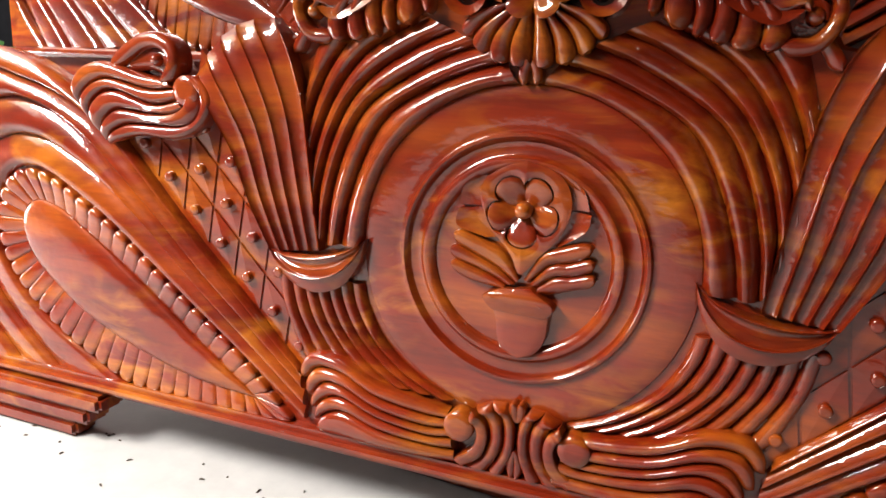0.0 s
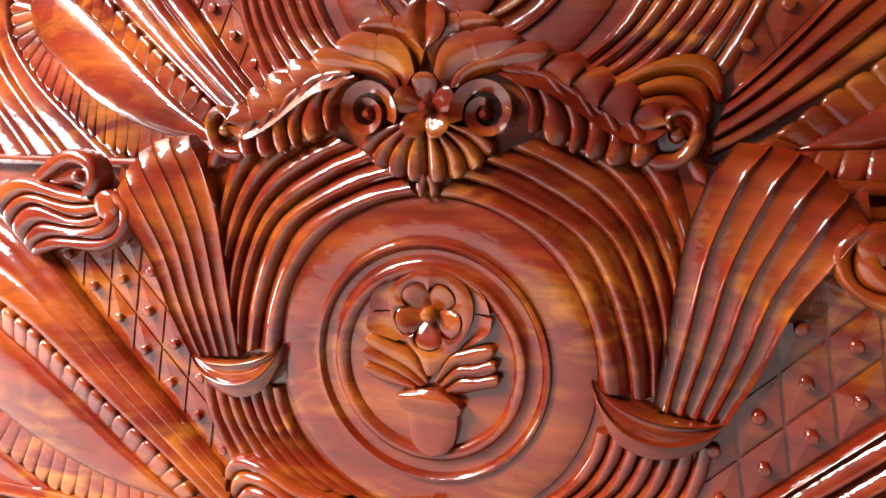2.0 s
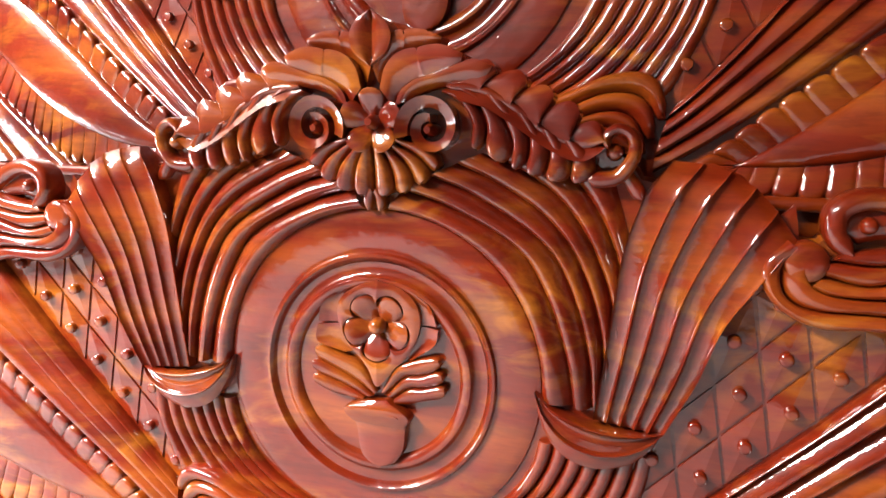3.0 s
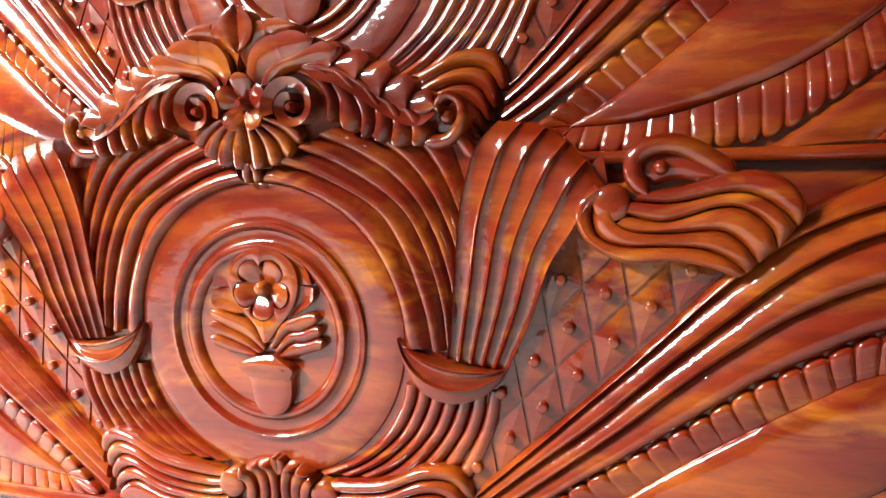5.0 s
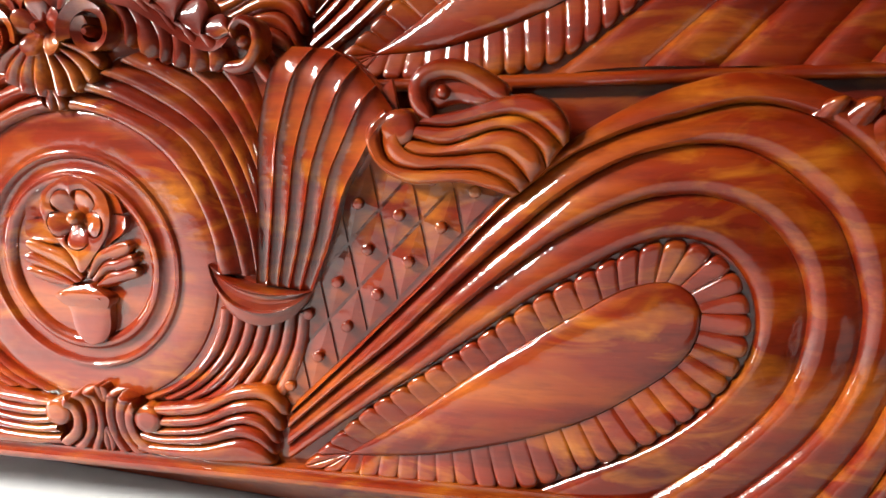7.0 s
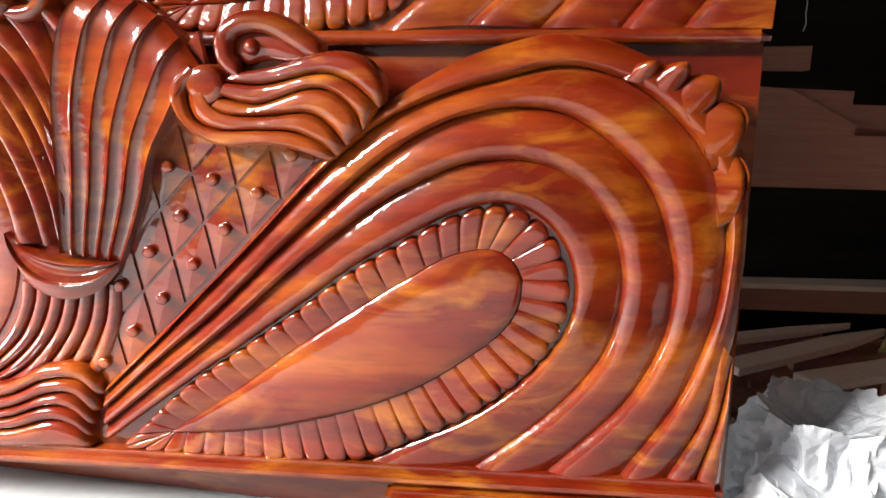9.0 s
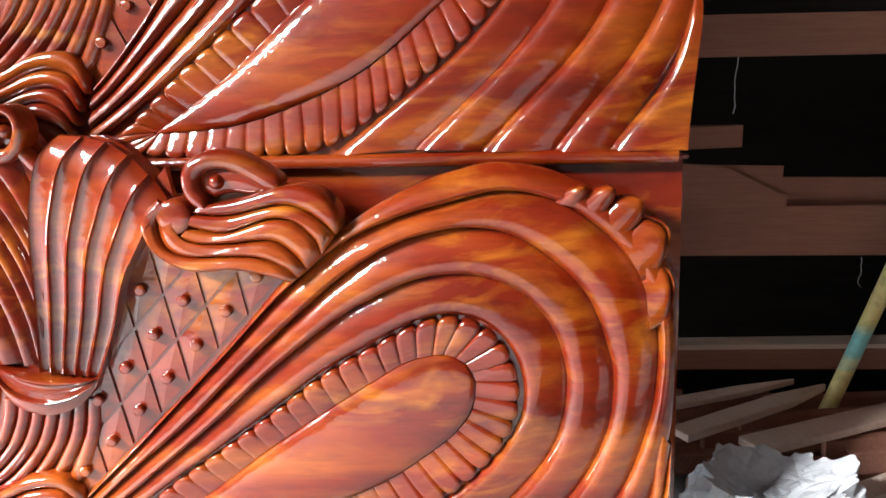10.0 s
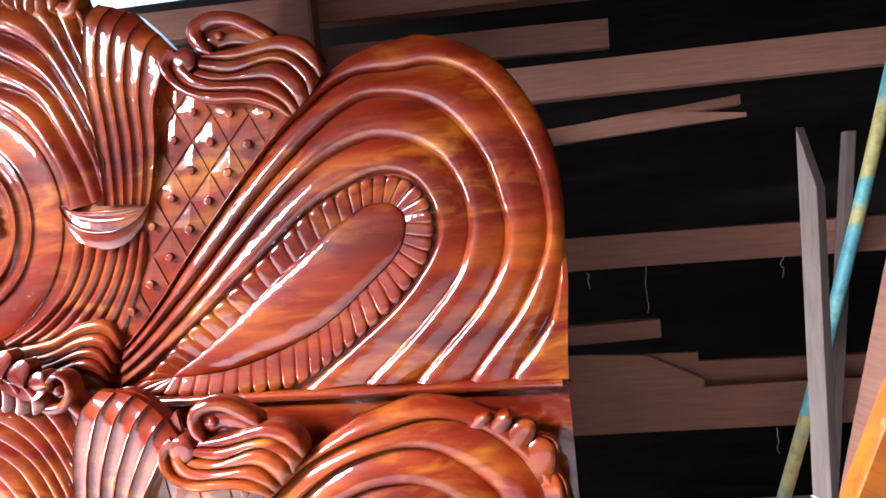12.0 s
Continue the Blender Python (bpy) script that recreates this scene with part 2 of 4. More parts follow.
        def relief(k, q):
            return h0 + (h1 - h0) * q + crown * (dome(k) - 1) - dip * np.exp(-((k - 0.5) / 0.12) ** 2)
        return self.strip(name, a, b, relief, nk, side, parent=parent)

    def tube(self, name, spine, r0, r1, h0, h1, side=1, n=30, m=8, parent=None):
        """A round moulding along a curve, thinning from r0 to r1."""
        return self.lobe(name, spine, 2 * r0, 2 * r1, h0, h1, side, n, 7, crown=min(r0, 0.012), parent=parent, blunt=0.08)

    def slab(self, name, outline, thick, mat=None, parent=None, label="", lay=True):
        """A flat plate with that outline, its front at the face, rounded at the rim."""
        q = np.array(outline, float)
        if lay:
            q = self.lay(q)
        n = len(q)
        t = np.roll(q, -1, 0) - np.roll(q, 1, 0)
        t /= np.maximum(np.hypot(t[:, 0], t[:, 1]), 1e-9)[:, None]
        nrm = np.stack([t[:, 1], -t[:, 0]], 1)
        area = np.sum(q[:, 0] * np.roll(q[:, 1], -1) - q[:, 1] * np.roll(q[:, 0], -1))
        nrm *= 1 if area > 0 else -1
        e = 0.004
        rings = [(q - nrm * e, 0.0), (q, e), (q, thick)]
        verts = [(x, self.front(x, z) + y, z) for p, y in rings for x, z in p]
        faces = [tuple(range(n)), tuple(range(3 * n - 1, 2 * n - 1, -1))]
        for i in range(2):
            faces += [(i * n + j, (i + 1) * n + j, (i + 1) * n + (j + 1) % n, i * n + (j + 1) % n) for j in range(n)]
        return part(name, verts, faces, mat or WOOD, parent or self.owner, label)


def block(name, lo, hi, mat, parent=None, label="", edge=0.004, turn=None):
    """A bevelled box from its two corners."""
    bm = bmesh.new()
    bmesh.ops.create_cube(bm, size=1)
    for v in bm.verts:
        v.co = [(a + b) / 2 + c * (b - a) for a, b, c in zip(lo, hi, v.co)]
    if edge:
        bmesh.ops.bevel(bm, geom=bm.edges[:], offset=edge, segments=2, affect='EDGES')
    me = bpy.data.meshes.new(name)
    bm.to_mesh(me)
    bm.free()
    me.materials.append(mat)
    ob = new(name, me)
    ob.parent = parent
    if turn is not None:
        ob.matrix_world = turn
    if label:
        ob["label"] = label
    return ob


# ---- the carved design, right half, in metres: across from the axis, up from the floor ----
AXIS = 0.006
EYELET = (0.006, 0.342)
TEAR_TOP = [(0.333, 0.119), (0.421, 0.180), (0.486, 0.229), (0.559, 0.279), (0.606, 0.309), (0.645, 0.332), (0.684, 0.340), (0.708, 0.329), (0.719, 0.309)]
TEAR_LOW = [(0.333, 0.119), (0.416, 0.126), (0.480, 0.139), (0.554, 0.162), (0.614, 0.189), (0.661, 0.221), (0.695, 0.249), (0.714, 0.277), (0.719, 0.309)]
BEAD_TOP = [(0.276, 0.100), (0.359, 0.178), (0.425, 0.225), (0.489, 0.271), (0.549, 0.316), (0.607, 0.350), (0.651, 0.373), (0.689, 0.383), (0.724, 0.375), (0.751, 0.349), (0.766, 0.310)]
BEAD_LOW = [(0.276, 0.100), (0.381, 0.092), (0.464, 0.093), (0.539, 0.098), (0.601, 0.124), (0.661, 0.156), (0.707, 0.191), (0.743, 0.230), (0.762, 0.269), (0.766, 0.310)]
BANDS = [
    [(0.262, 0.107), (0.359, 0.180), (0.425, 0.227), (0.489, 0.273), (0.549, 0.318), (0.607, 0.352), (0.651, 0.375), (0.689, 0.385), (0.726, 0.377), (0.754, 0.350), (0.768, 0.313), (0.766, 0.269), (0.745, 0.230), (0.709, 0.190), (0.661, 0.154), (0.601, 0.122), (0.545, 0.090)],
    [(0.262, 0.125), (0.362, 0.207), (0.429, 0.262), (0.492, 0.318), (0.563, 0.373), (0.608, 0.400), (0.652, 0.420), (0.689, 0.427), (0.725, 0.425), (0.767, 0.407), (0.799, 0.369), (0.813, 0.325), (0.813, 0.279), (0.796, 0.225), (0.748, 0.164), (0.672, 0.098)],
    [(0.264, 0.147), (0.331, 0.206), (0.399, 0.262), (0.464, 0.324), (0.524, 0.378), (0.582, 0.427), (0.631, 0.457), (0.673, 0.471), (0.714, 0.476), (0.755, 0.469), (0.797, 0.443), (0.835, 0.402), (0.856, 0.348), (0.863, 0.304), (0.855, 0.245), (0.821, 0.177), (0.749, 0.098)],
    [(0.268, 0.167), (0.334, 0.229), (0.389, 0.284), (0.454, 0.347), (0.509, 0.402), (0.550, 0.437), (0.589, 0.465), (0.642, 0.488), (0.698, 0.503), (0.744, 0.513), (0.784, 0.508), (0.824, 0.490), (0.866, 0.453), (0.895, 0.408), (0.907, 0.360), (0.907, 0.305), (0.900, 0.259), (0.876, 0.185), (0.824, 0.098)],
    [(0.274, 0.181), (0.369, 0.271), (0.435, 0.335), (0.516, 0.421), (0.553, 0.455), (0.605, 0.492), (0.663, 0.522), (0.713, 0.537), (0.743, 0.542), (0.787, 0.536), (0.817, 0.525), (0.852, 0.508), (0.884, 0.481), (0.911, 0.444), (0.922, 0.408), (0.926, 0.360), (0.926, 0.305), (0.923, 0.245), (0.905, 0.175), (0.872, 0.098)],
]
RIBS = [
    [(0.020, 0.533), (0.064, 0.523), (0.134, 0.490), (0.166, 0.451), (0.191, 0.394), (0.205, 0.335)],
    [(0.045, 0.553), (0.101, 0.534), (0.169, 0.496), (0.200, 0.452), (0.224, 0.383), (0.232, 0.333)],
    [(0.080, 0.565), (0.124, 0.546), (0.196, 0.495), (0.227, 0.439), (0.240, 0.383), (0.243, 0.333)],
    [(0.100, 0.580), (0.146, 0.561), (0.185, 0.538), (0.222, 0.489), (0.247, 0.427), (0.252, 0.380)],
    [(0.140, 0.590), (0.186, 0.563), (0.224, 0.525), (0.251, 0.470), (0.260, 0.420)],
    [(0.190, 0.592), (0.230, 0.560), (0.258, 0.500), (0.266, 0.450)],
]
FAN_LEFT = [(0.240, 0.325), (0.250, 0.409), (0.258, 0.482), (0.266, 0.518), (0.280, 0.556), (0.300, 0.582)]
FAN_RIGHT = [(0.306, 0.317), (0.333, 0.374), (0.352, 0.429), (0.373, 0.464), (0.393, 0.495), (0.408, 0.515)]
LOW_IN = [(0.186, 0.292), (0.178, 0.262), (0.155, 0.225), (0.115, 0.193), (0.070, 0.172)]
LOW_OUT = [(0.300, 0.292), (0.294, 0.255), (0.284, 0.228), (0.270, 0.197), (0.255, 0.180)]
CUP_TOP = [(0.181, 0.346), (0.203, 0.331), (0.243, 0.320), (0.280, 0.317), (0.306, 0.319)]
CUP_LOW = [(0.181, 0.346), (0.188, 0.318), (0.208, 0.289), (0.241, 0.277), (0.274, 0.284), (0.297, 0.302), (0.306, 0.319)]
FINGERS = [
    [(0.399, 0.516), (0.382, 0.500), (0.379, 0.480), (0.396, 0.454), (0.429, 0.439), (0.473, 0.441), (0.504, 0.436), (0.533, 0.427)],
    [(0.413, 0.505), (0.397, 0.491), (0.402, 0.466), (0.424, 0.455), (0.462, 0.455), (0.499, 0.454), (0.525, 0.444), (0.540, 0.431)],
    [(0.418, 0.474), (0.435, 0.468), (0.473, 0.468), (0.515, 0.471), (0.535, 0.460), (0.550, 0.441)],
    [(0.430, 0.485), (0.467, 0.479), (0.514, 0.493), (0.540, 0.490), (0.560, 0.473), (0.566, 0.455)],
    [(0.435, 0.499), (0.473, 0.497), (0.524, 0.507), (0.549, 0.503), (0.569, 0.490), (0.582, 0.476)],
    [(0.446, 0.508), (0.483, 0.514), (0.524, 0.525), (0.549, 0.527), (0.573, 0.518), (0.587, 0.499), (0.588, 0.482)],
]


def band_relief(h):
    def relief(k, s):
        steep = np.clip(k / 0.26, 0, 1)
        return 0.004 + h * np.where(k < 0.26, np.sin(steep * np.pi / 2) ** 0.8, np.cos((k - 0.26) / 0.74 * np.pi / 2) ** 0.75) * (0.65 + 0.35 * np.sin(np.pi * np.clip(s * 1.1, 0, 1)))
    return relief


def rib_relief(base, h):
    return lambda k, s: base + h * dome(k) ** 1.05


def arch_relief(k, s):
    """A rib with its crest towards the medallion and a long back."""
    return 0.013 * np.where(k < 0.32, np.sin(np.clip(k / 0.32, 0, 1) * np.pi / 2) ** 0.8, np.cos((k - 0.32) / 0.68 * np.pi / 2) ** 0.85)


def lane(q, s, end=0.88):
    """A carved lane: one edge raised to a crisp ridge, the other undercut, the end rounded off."""
    up = dome(np.clip(q, 0, 1) ** 1.35) ** 0.8
    return up * np.where(s > end, np.sqrt(np.clip(1 - ((s - end) / (1.003 - end)) ** 2, 0, 1)), 1)


def carve_half(b, side, lattice, ground):
    """One half of the carved design on the board b."""
    n = 110
    curves = [spline(c, n) for c in BANDS]
    for k, h in enumerate((0.010, 0.013, 0.014, 0.013)):
        b.strip("lobe_moulding", curves[k], curves[k + 1], band_relief(h), 13, side)
    # pillow in the middle of the lobe
    up, low = spline(TEAR_TOP, 60), spline(TEAR_LOW, 60)
    panel = b.strip("teardrop_panel", up, low, lambda k, s: 0.002 + 0.013 * dome(k) ** 0.6 * np.clip(np.sin(np.pi * s), 0, 1) ** 0.4, 15, side)
    # gadroons round it
    for inner, outer, count in ((TEAR_TOP, BEAD_TOP, 25), (TEAR_LOW, BEAD_LOW, 25)):
        i, o = spline(inner, 400), spline(outer, count * 8 + 1)
        near = np.hypot(i[None, :, 0] - o[:, None, 0], i[None, :, 1] - o[:, None, 1]).argmin(1)
        near = np.maximum.accumulate(near) * 0.8 + np.linspace(0, 399, len(o)) * 0.2
        root = np.stack([np.interp(near, np.arange(400), i[:, c]) for c in (0, 1)], 1)
        for j in range(count):
            a, c = root[j * 8 : j * 8 + 9], o[j * 8 : j * 8 + 9]
            s = np.linspace(0, 1, 9)[:, None]
            c = a + (c - a) * (0.85 + 0.14 * dome(s))
            b.strip("gadroon", a, c, lambda k, s: 0.001 + 0.0108 * (0.73 + 0.27 * dome(s) ** 0.6 - 0.05 * s) * np.where(k > 0.88, np.sqrt(np.clip(1 - ((k - 0.88) / 0.18) ** 2, 0, 1)), 0.42 + 0.58 * k / 0.88), 9, side, parent=panel, angle=60)
    # ribs round the medallion
    n = 40
    crests = [spline(c, n) for c in RIBS]
    edges = [arc(EYELET[0], EYELET[1], 0.180, 86, -2, n)]
    edges += [(crests[k] + crests[k + 1]) / 2 for k in range(5)] + [crests[5] * 1.5 - crests[4] * 0.5]
    for k in range(6):
        b.strip("arched_rib", edges[k], edges[k + 1], arch_relief, 13, side)
    # ribs below the cup
    i, o = spline(LOW_IN, 30), spline(LOW_OUT, 30)
    for k in range(7):
        b.strip("lower_rib", i + (o - i) * k / 7, i + (o - i) * (k + 1) / 7, rib_relief(0.0, 0.010), 7, side)
    # fan above the cup
    i, o = spline(FAN_LEFT, 34), spline(FAN_RIGHT, 34)

    def fan_line(f):
        line = i + (o - i) * f
        s = np.linspace(0, 1, 34)[:, None]
        return line + s**2 * 0.020 * math.sin(math.pi * f) * np.array([[0.35, 0.95]])
    for k in range(5):
        b.strip("fan_rib", fan_line(k / 5), fan_line((k + 1) / 5), lambda q, s: 0.004 + (0.010 + 0.013 * s) * np.where(s > 0.84, np.sqrt(np.clip(1 - ((s - 0.84) / 0.17) ** 2, 0, 1)), 1) - 0.0065 * dome(q) ** 0.9 * (1 - s) ** 0.6 - 0.0030 * (1 - q) * s - 0.0016 * dome(q) ** 0.7 * s, 13, side)
    # cup
    t, l = spline(CUP_TOP, 40), spline(CUP_LOW, 40)
    deep = lambda s: 0.40 + 0.60 * np.sin(np.pi * s) ** 0.7
    cut = lambda f: t + (l - t) * f
    bowl = b.strip("cup", cut(0.62), l, lambda q, s: (0.023 - 0.005 * q**2) * deep(s), 9, side)
    b.strip("cup_rim", t, cut(0.10), lambda q, s: 0.021 * deep(s) + 0.004 * dome(q), 7, side, parent=bowl)
    b.strip("cup_mouth", cut(0.10), cut(0.36), lambda q, s: (0.0205 - 0.002 * np.sin(np.pi * q)) * deep(s), 7, side, parent=bowl)
    b.strip("cup_fold", cut(0.36), cut(0.54), lambda q, s: (0.0200 + 0.001 * q) * deep(s), 7, side, parent=bowl)
    b.strip("cup_lip", cut(0.54), cut(0.62), lambda q, s: 0.025 * deep(s) + 0.003 * dome(q), 7, side, parent=bowl)
    # lattice ground with studs
    chance = random.Random(5)
    c0, va, vb = (np.array(v) for v in lattice)
    region = b.lay(np.array(FAN_RIGHT + [(0.40, 0.50), (0.42, 0.455), (0.50, 0.445)] + BANDS[4][3::-1] + [(0.275, 0.20), (0.290, 0.25)]))
    for p in range(-6, 7):
        for q in range(-6, 7):
            c = c0 + p * va + q * vb
            if inside(c, region, 0.012):
                tile = [c + sa * va * 0.458 + sb * vb * 0.458 for sa, sb in ((-1, -1), (1, -1), (1, 1), (-1, 1))]
                low = ground.place(np.array(tile), np.full(4, -0.006), side)
                rim = ground.place(np.array(tile), [chance.uniform(0.0020, 0.0028) for _ in range(4)], side)
                top = ground.place(c[None] + [[chance.uniform(-0.002, 0.002), chance.uniform(-0.002, 0.002)]], [chance.uniform(0.0038, 0.0048)], side)
                faces = [(j, (j + 1) % 4, 4 + (j + 1) % 4, 4 + j) for j in range(4)] + [(4 + j, 4 + (j + 1) % 4, 8) for j in range(4)]
                chip = part("lattice_tile", np.vstack([low, rim, top]), faces if side < 0 else [f[::-1] for f in faces], WOOD, b.owner, angle=5)
                ground.button("stud", c, 0.0066, 0.0115, side, 12, parent=chip, flat=True)
    # scroll leaf
    f = [spline(c, 40) for c in FINGERS]
    boss = b.button("scroll_leaf", (0.416, 0.497), 0.0185, 0.023, side, 22, flat=True)
    for k in range(5):
        b.strip("scroll_finger", f[k], f[k + 1], lambda q, s: 0.012 + 0.009 * np.clip(s * 1.4, 0, 1) + 0.012 * np.clip(1.12 * lane(q, s, 0.84), 0, 1) - 0.003 * q, 13, side, sink=-0.004, parent=boss)
    b.tube("scroll_curl", [(0.450, 0.506), (0.437, 0.522), (0.438, 0.542), (0.456, 0.553), (0.480, 0.552), (0.503, 0.540), (0.528, 0.522)], 0.0090, 0.011, 0.024, 0.021, side, parent=boss)
    b.button("scroll_bud", (0.462, 0.531), 0.0085, 0.021, side, 14, parent=boss)
    b.lobe("scroll_eye", [(0.446, 0.524), (0.462, 0.531), (0.484, 0.532), (0.510, 0.522)], 0.030, 0.026, 0.012, 0.014, side, 18, crown=0.006, blunt=0.4, parent=boss)


def inside(c, poly, margin=0.0):
    """Whether c lies in the polygon, or within the margin of it."""
    p = np.array(poly)
    hit = False
    for (x0, z0), (x1, z1) in zip(p, np.roll(p, -1, 0)):
        if (z0 > c[1]) != (z1 > c[1]) and c[0] < x0 + (c[1] - z0) / (z1 - z0) * (x1 - x0):
            hit = not hit
        d = np.array((x1 - x0, z1 - z0))
        u = np.clip(((c[0] - x0) * d[0] + (c[1] - z0) * d[1]) / max(d @ d, 1e-9), 0, 1)
        if math.hypot(x0 + u * d[0] - c[0], z0 + u * d[1] - c[1]) < margin:
            return True
    return hit


def carve_middle(b, centre, size):
    """The turned rings of the medallion."""
    ground = [(0.001, 0.001), (0.03, 0.001), (0.06, 0.001), (0.097, 0.001)]
    inner = [(0.093, -0.002), (0.095, 0.004), (0.099, 0.007), (0.104, 0.009), (0.107, 0.008), (0.109, 0.004), (0.112, 0.002), (0.118, 0.001), (0.124, 0.002), (0.1255, 0.004)]
    outer = [(0.1245, 0.0), (0.127, 0.006), (0.130, 0.0085), (0.133, 0.008), (0.135, 0.004), (0.137, 0.0035), (0.142, 0.0042), (0.155, 0.0050), (0.168, 0.0050), (0.176, 0.0044), (0.180, 0.0030), (0.183, -0.003)]
    for name, profile in (("medallion_ground", ground), ("medallion_ring", inner), ("medallion_ring", outer)):
        b.turned(name, centre, [(r * size, h) for r, h in profile])


def outline(low):
    """The sawn edge of a carved board, anticlockwise from its lower right corner."""
    right = [(0.93, low), (0.918, 0.10), (0.916, 0.16)] + [tuple(p) for p in spline(BANDS[4][4:18], 40)[::-1] * np.array([[0.997, 0.997]])]
    right += [(0.545, 0.470), (0.575, 0.500), (0.545, 0.517), (0.515, 0.518), (0.495, 0.540), (0.462, 0.548), (0.442, 0.536), (0.425, 0.515), (0.404, 0.516), (0.386, 0.543), (0.360, 0.570), (0.335, 0.580), (0.305, 0.578), (0.288, 0.563), (0.274, 0.566), (0.262, 0.585), (0.238, 0.593), (0.213, 0.604), (0.186, 0.626), (0.163, 0.638), (0.138, 0.650), (0.104, 0.672), (0.075, 0.686), (0.030, 0.690)]
    left = [(2 * AXIS - x, z) for x, z in right[::-1]]
    return right + left


def thin_plate(source, goal):
    """The smooth map that takes each place of source to its place of goal."""
    p, g = np.array(source), np.array(goal)

    def kernel(q):
        d = np.hypot(q[:, None, 0] - p[None, :, 0], q[:, None, 1] - p[None, :, 1])
        return d**2 * np.log(d + 1e-9)
    n = len(p)
    edge = np.c_[np.ones(n), p]
    full = np.block([[kernel(p) + 6e-3 * np.eye(n), edge], [edge.T, np.zeros((3, 3))]])
    w = np.linalg.solve(full, np.vstack([g, np.zeros((3, 2))]))
    return lambda q: kernel(q) @ w[:n] + np.c_[np.ones(len(q)), q] @ w[n:]


# ---- footboard: stands in front of the headboard ----
footboard = thing("carved_footboard", "glossy red-brown carved wooden bed footboard leaning on the headboard", "bed footboard")
low_board = Board(footboard, 0.010, lambda q: q)
low_board.slab("ground_board", outline(0.080), 0.020)
carve_middle(low_board, EYELET, 1.0)
for side in (1, -1):
    carve_half(low_board, side, ((0.3725, 0.3665), (0.0085, -0.0505), (0.0370, 0.0380)), low_board)
block("bottom_rail", (AXIS - 0.922, -0.012, 0.076), (AXIS + 0.922, 0.032, 0.099), WOOD, footboard, edge=0.009)
for side in (1, -1):
    for k in range(3):
        xs = sorted((AXIS + side * (0.572 + 0.028 * k), AXIS + side * (0.922 - 0.004 * k)))
        block("foot_step", (xs[0], -0.020 + 0.004 * k, 0.076 - 0.0253 * (k + 1)), (xs[1], 0.030, 0.076 - 0.0253 * k - 0.0005), WOOD, footboard, edge=0.006)

# ---- headboard: the same design drawn taller, above a plain panel ----
headboard = thing("carved_headboard", "tall glossy red-brown carved wooden bed headboard with a ledge", "bed headboard")
SHORT = [(0.181, 0.346), (0.306, 0.319), (0.241, 0.277), (0.24, 0.325), (0.258, 0.482), (0.3, 0.582), (0.357, 0.572), (0.408, 0.515), (0.352, 0.429), (0.274, 0.181), (0.262, 0.107), (0.333, 0.119), (0.719, 0.309), (0.684, 0.34), (0.554, 0.162), (0.689, 0.383), (0.766, 0.31), (0.661, 0.156), (0.689, 0.427), (0.813, 0.325), (0.748, 0.164), (0.672, 0.098), (0.714, 0.476), (0.863, 0.304), (0.749, 0.098), (0.744, 0.513), (0.907, 0.36), (0.824, 0.098), (0.743, 0.542), (0.926, 0.36), (0.852, 0.508), (0.605, 0.492), (0.516, 0.421), (0.435, 0.335), (0.369, 0.271), (0.923, 0.245), (0.872, 0.098), (0.533, 0.427), (0.588, 0.49), (0.417, 0.497), (0.468, 0.556), (0.255, 0.18)]
TALL = [(0.203, 0.858), (0.361, 0.842), (0.29, 0.777), (0.281, 0.84), (0.266, 1.043), (0.295, 1.124), (0.348, 1.119), (0.398, 1.059), (0.377, 0.97), (0.294, 0.628), (0.279, 0.569), (0.359, 0.577), (0.735, 0.774), (0.716, 0.797), (0.593, 0.627), (0.72, 0.836), (0.777, 0.762), (0.667, 0.626), (0.732, 0.883), (0.823, 0.773), (0.744, 0.629), (0.652, 0.549), (0.759, 0.934), (0.868, 0.761), (0.731, 0.547), (0.781, 0.979), (0.916, 0.772), (0.799, 0.545), (0.778, 1.029), (0.961, 0.76), (0.882, 0.979), (0.663, 1.024), (0.579, 0.937), (0.478, 0.834), (0.382, 0.728), (0.947, 0.686), (0.861, 0.545), (0.574, 0.927), (0.639, 0.981), (0.444, 1.032), (0.498, 1.088), (0.283, 0.638)]
HUB = (0.006, 0.829)
round_low = [(EYELET[0] + 0.18 * math.cos(a), EYELET[1] + 0.18 * math.sin(a)) for a in np.radians((90, 60, 30, 0, -30, -60, -90))]
round_high = [(HUB[0] + 0.199 * math.cos(a), HUB[1] + 0.199 * math.sin(a)) for a in np.radians((90, 60, 30, 0, -30, -60, -90))]
ends = [(0.93, 0.08), (0.006, 0.08), (0.006, 0.718), (0.20, 0.63)], [(0.945, 0.530), (0.006, 0.530), (0.006, 1.350), (0.215, 1.275)]
grow = thin_plate(SHORT + round_low + ends[0], TALL + round_high + ends[1])


def grown(q):
    """Both halves alike about the axis."""
    m = q.copy()
    m[:, 0] = AXIS + np.abs(q[:, 0] - AXIS)
    m = grow(m)
    m[:, 0] = AXIS + np.sign(q[:, 0] - AXIS + 1e-9) * (m[:, 0] - AXIS)
    return m


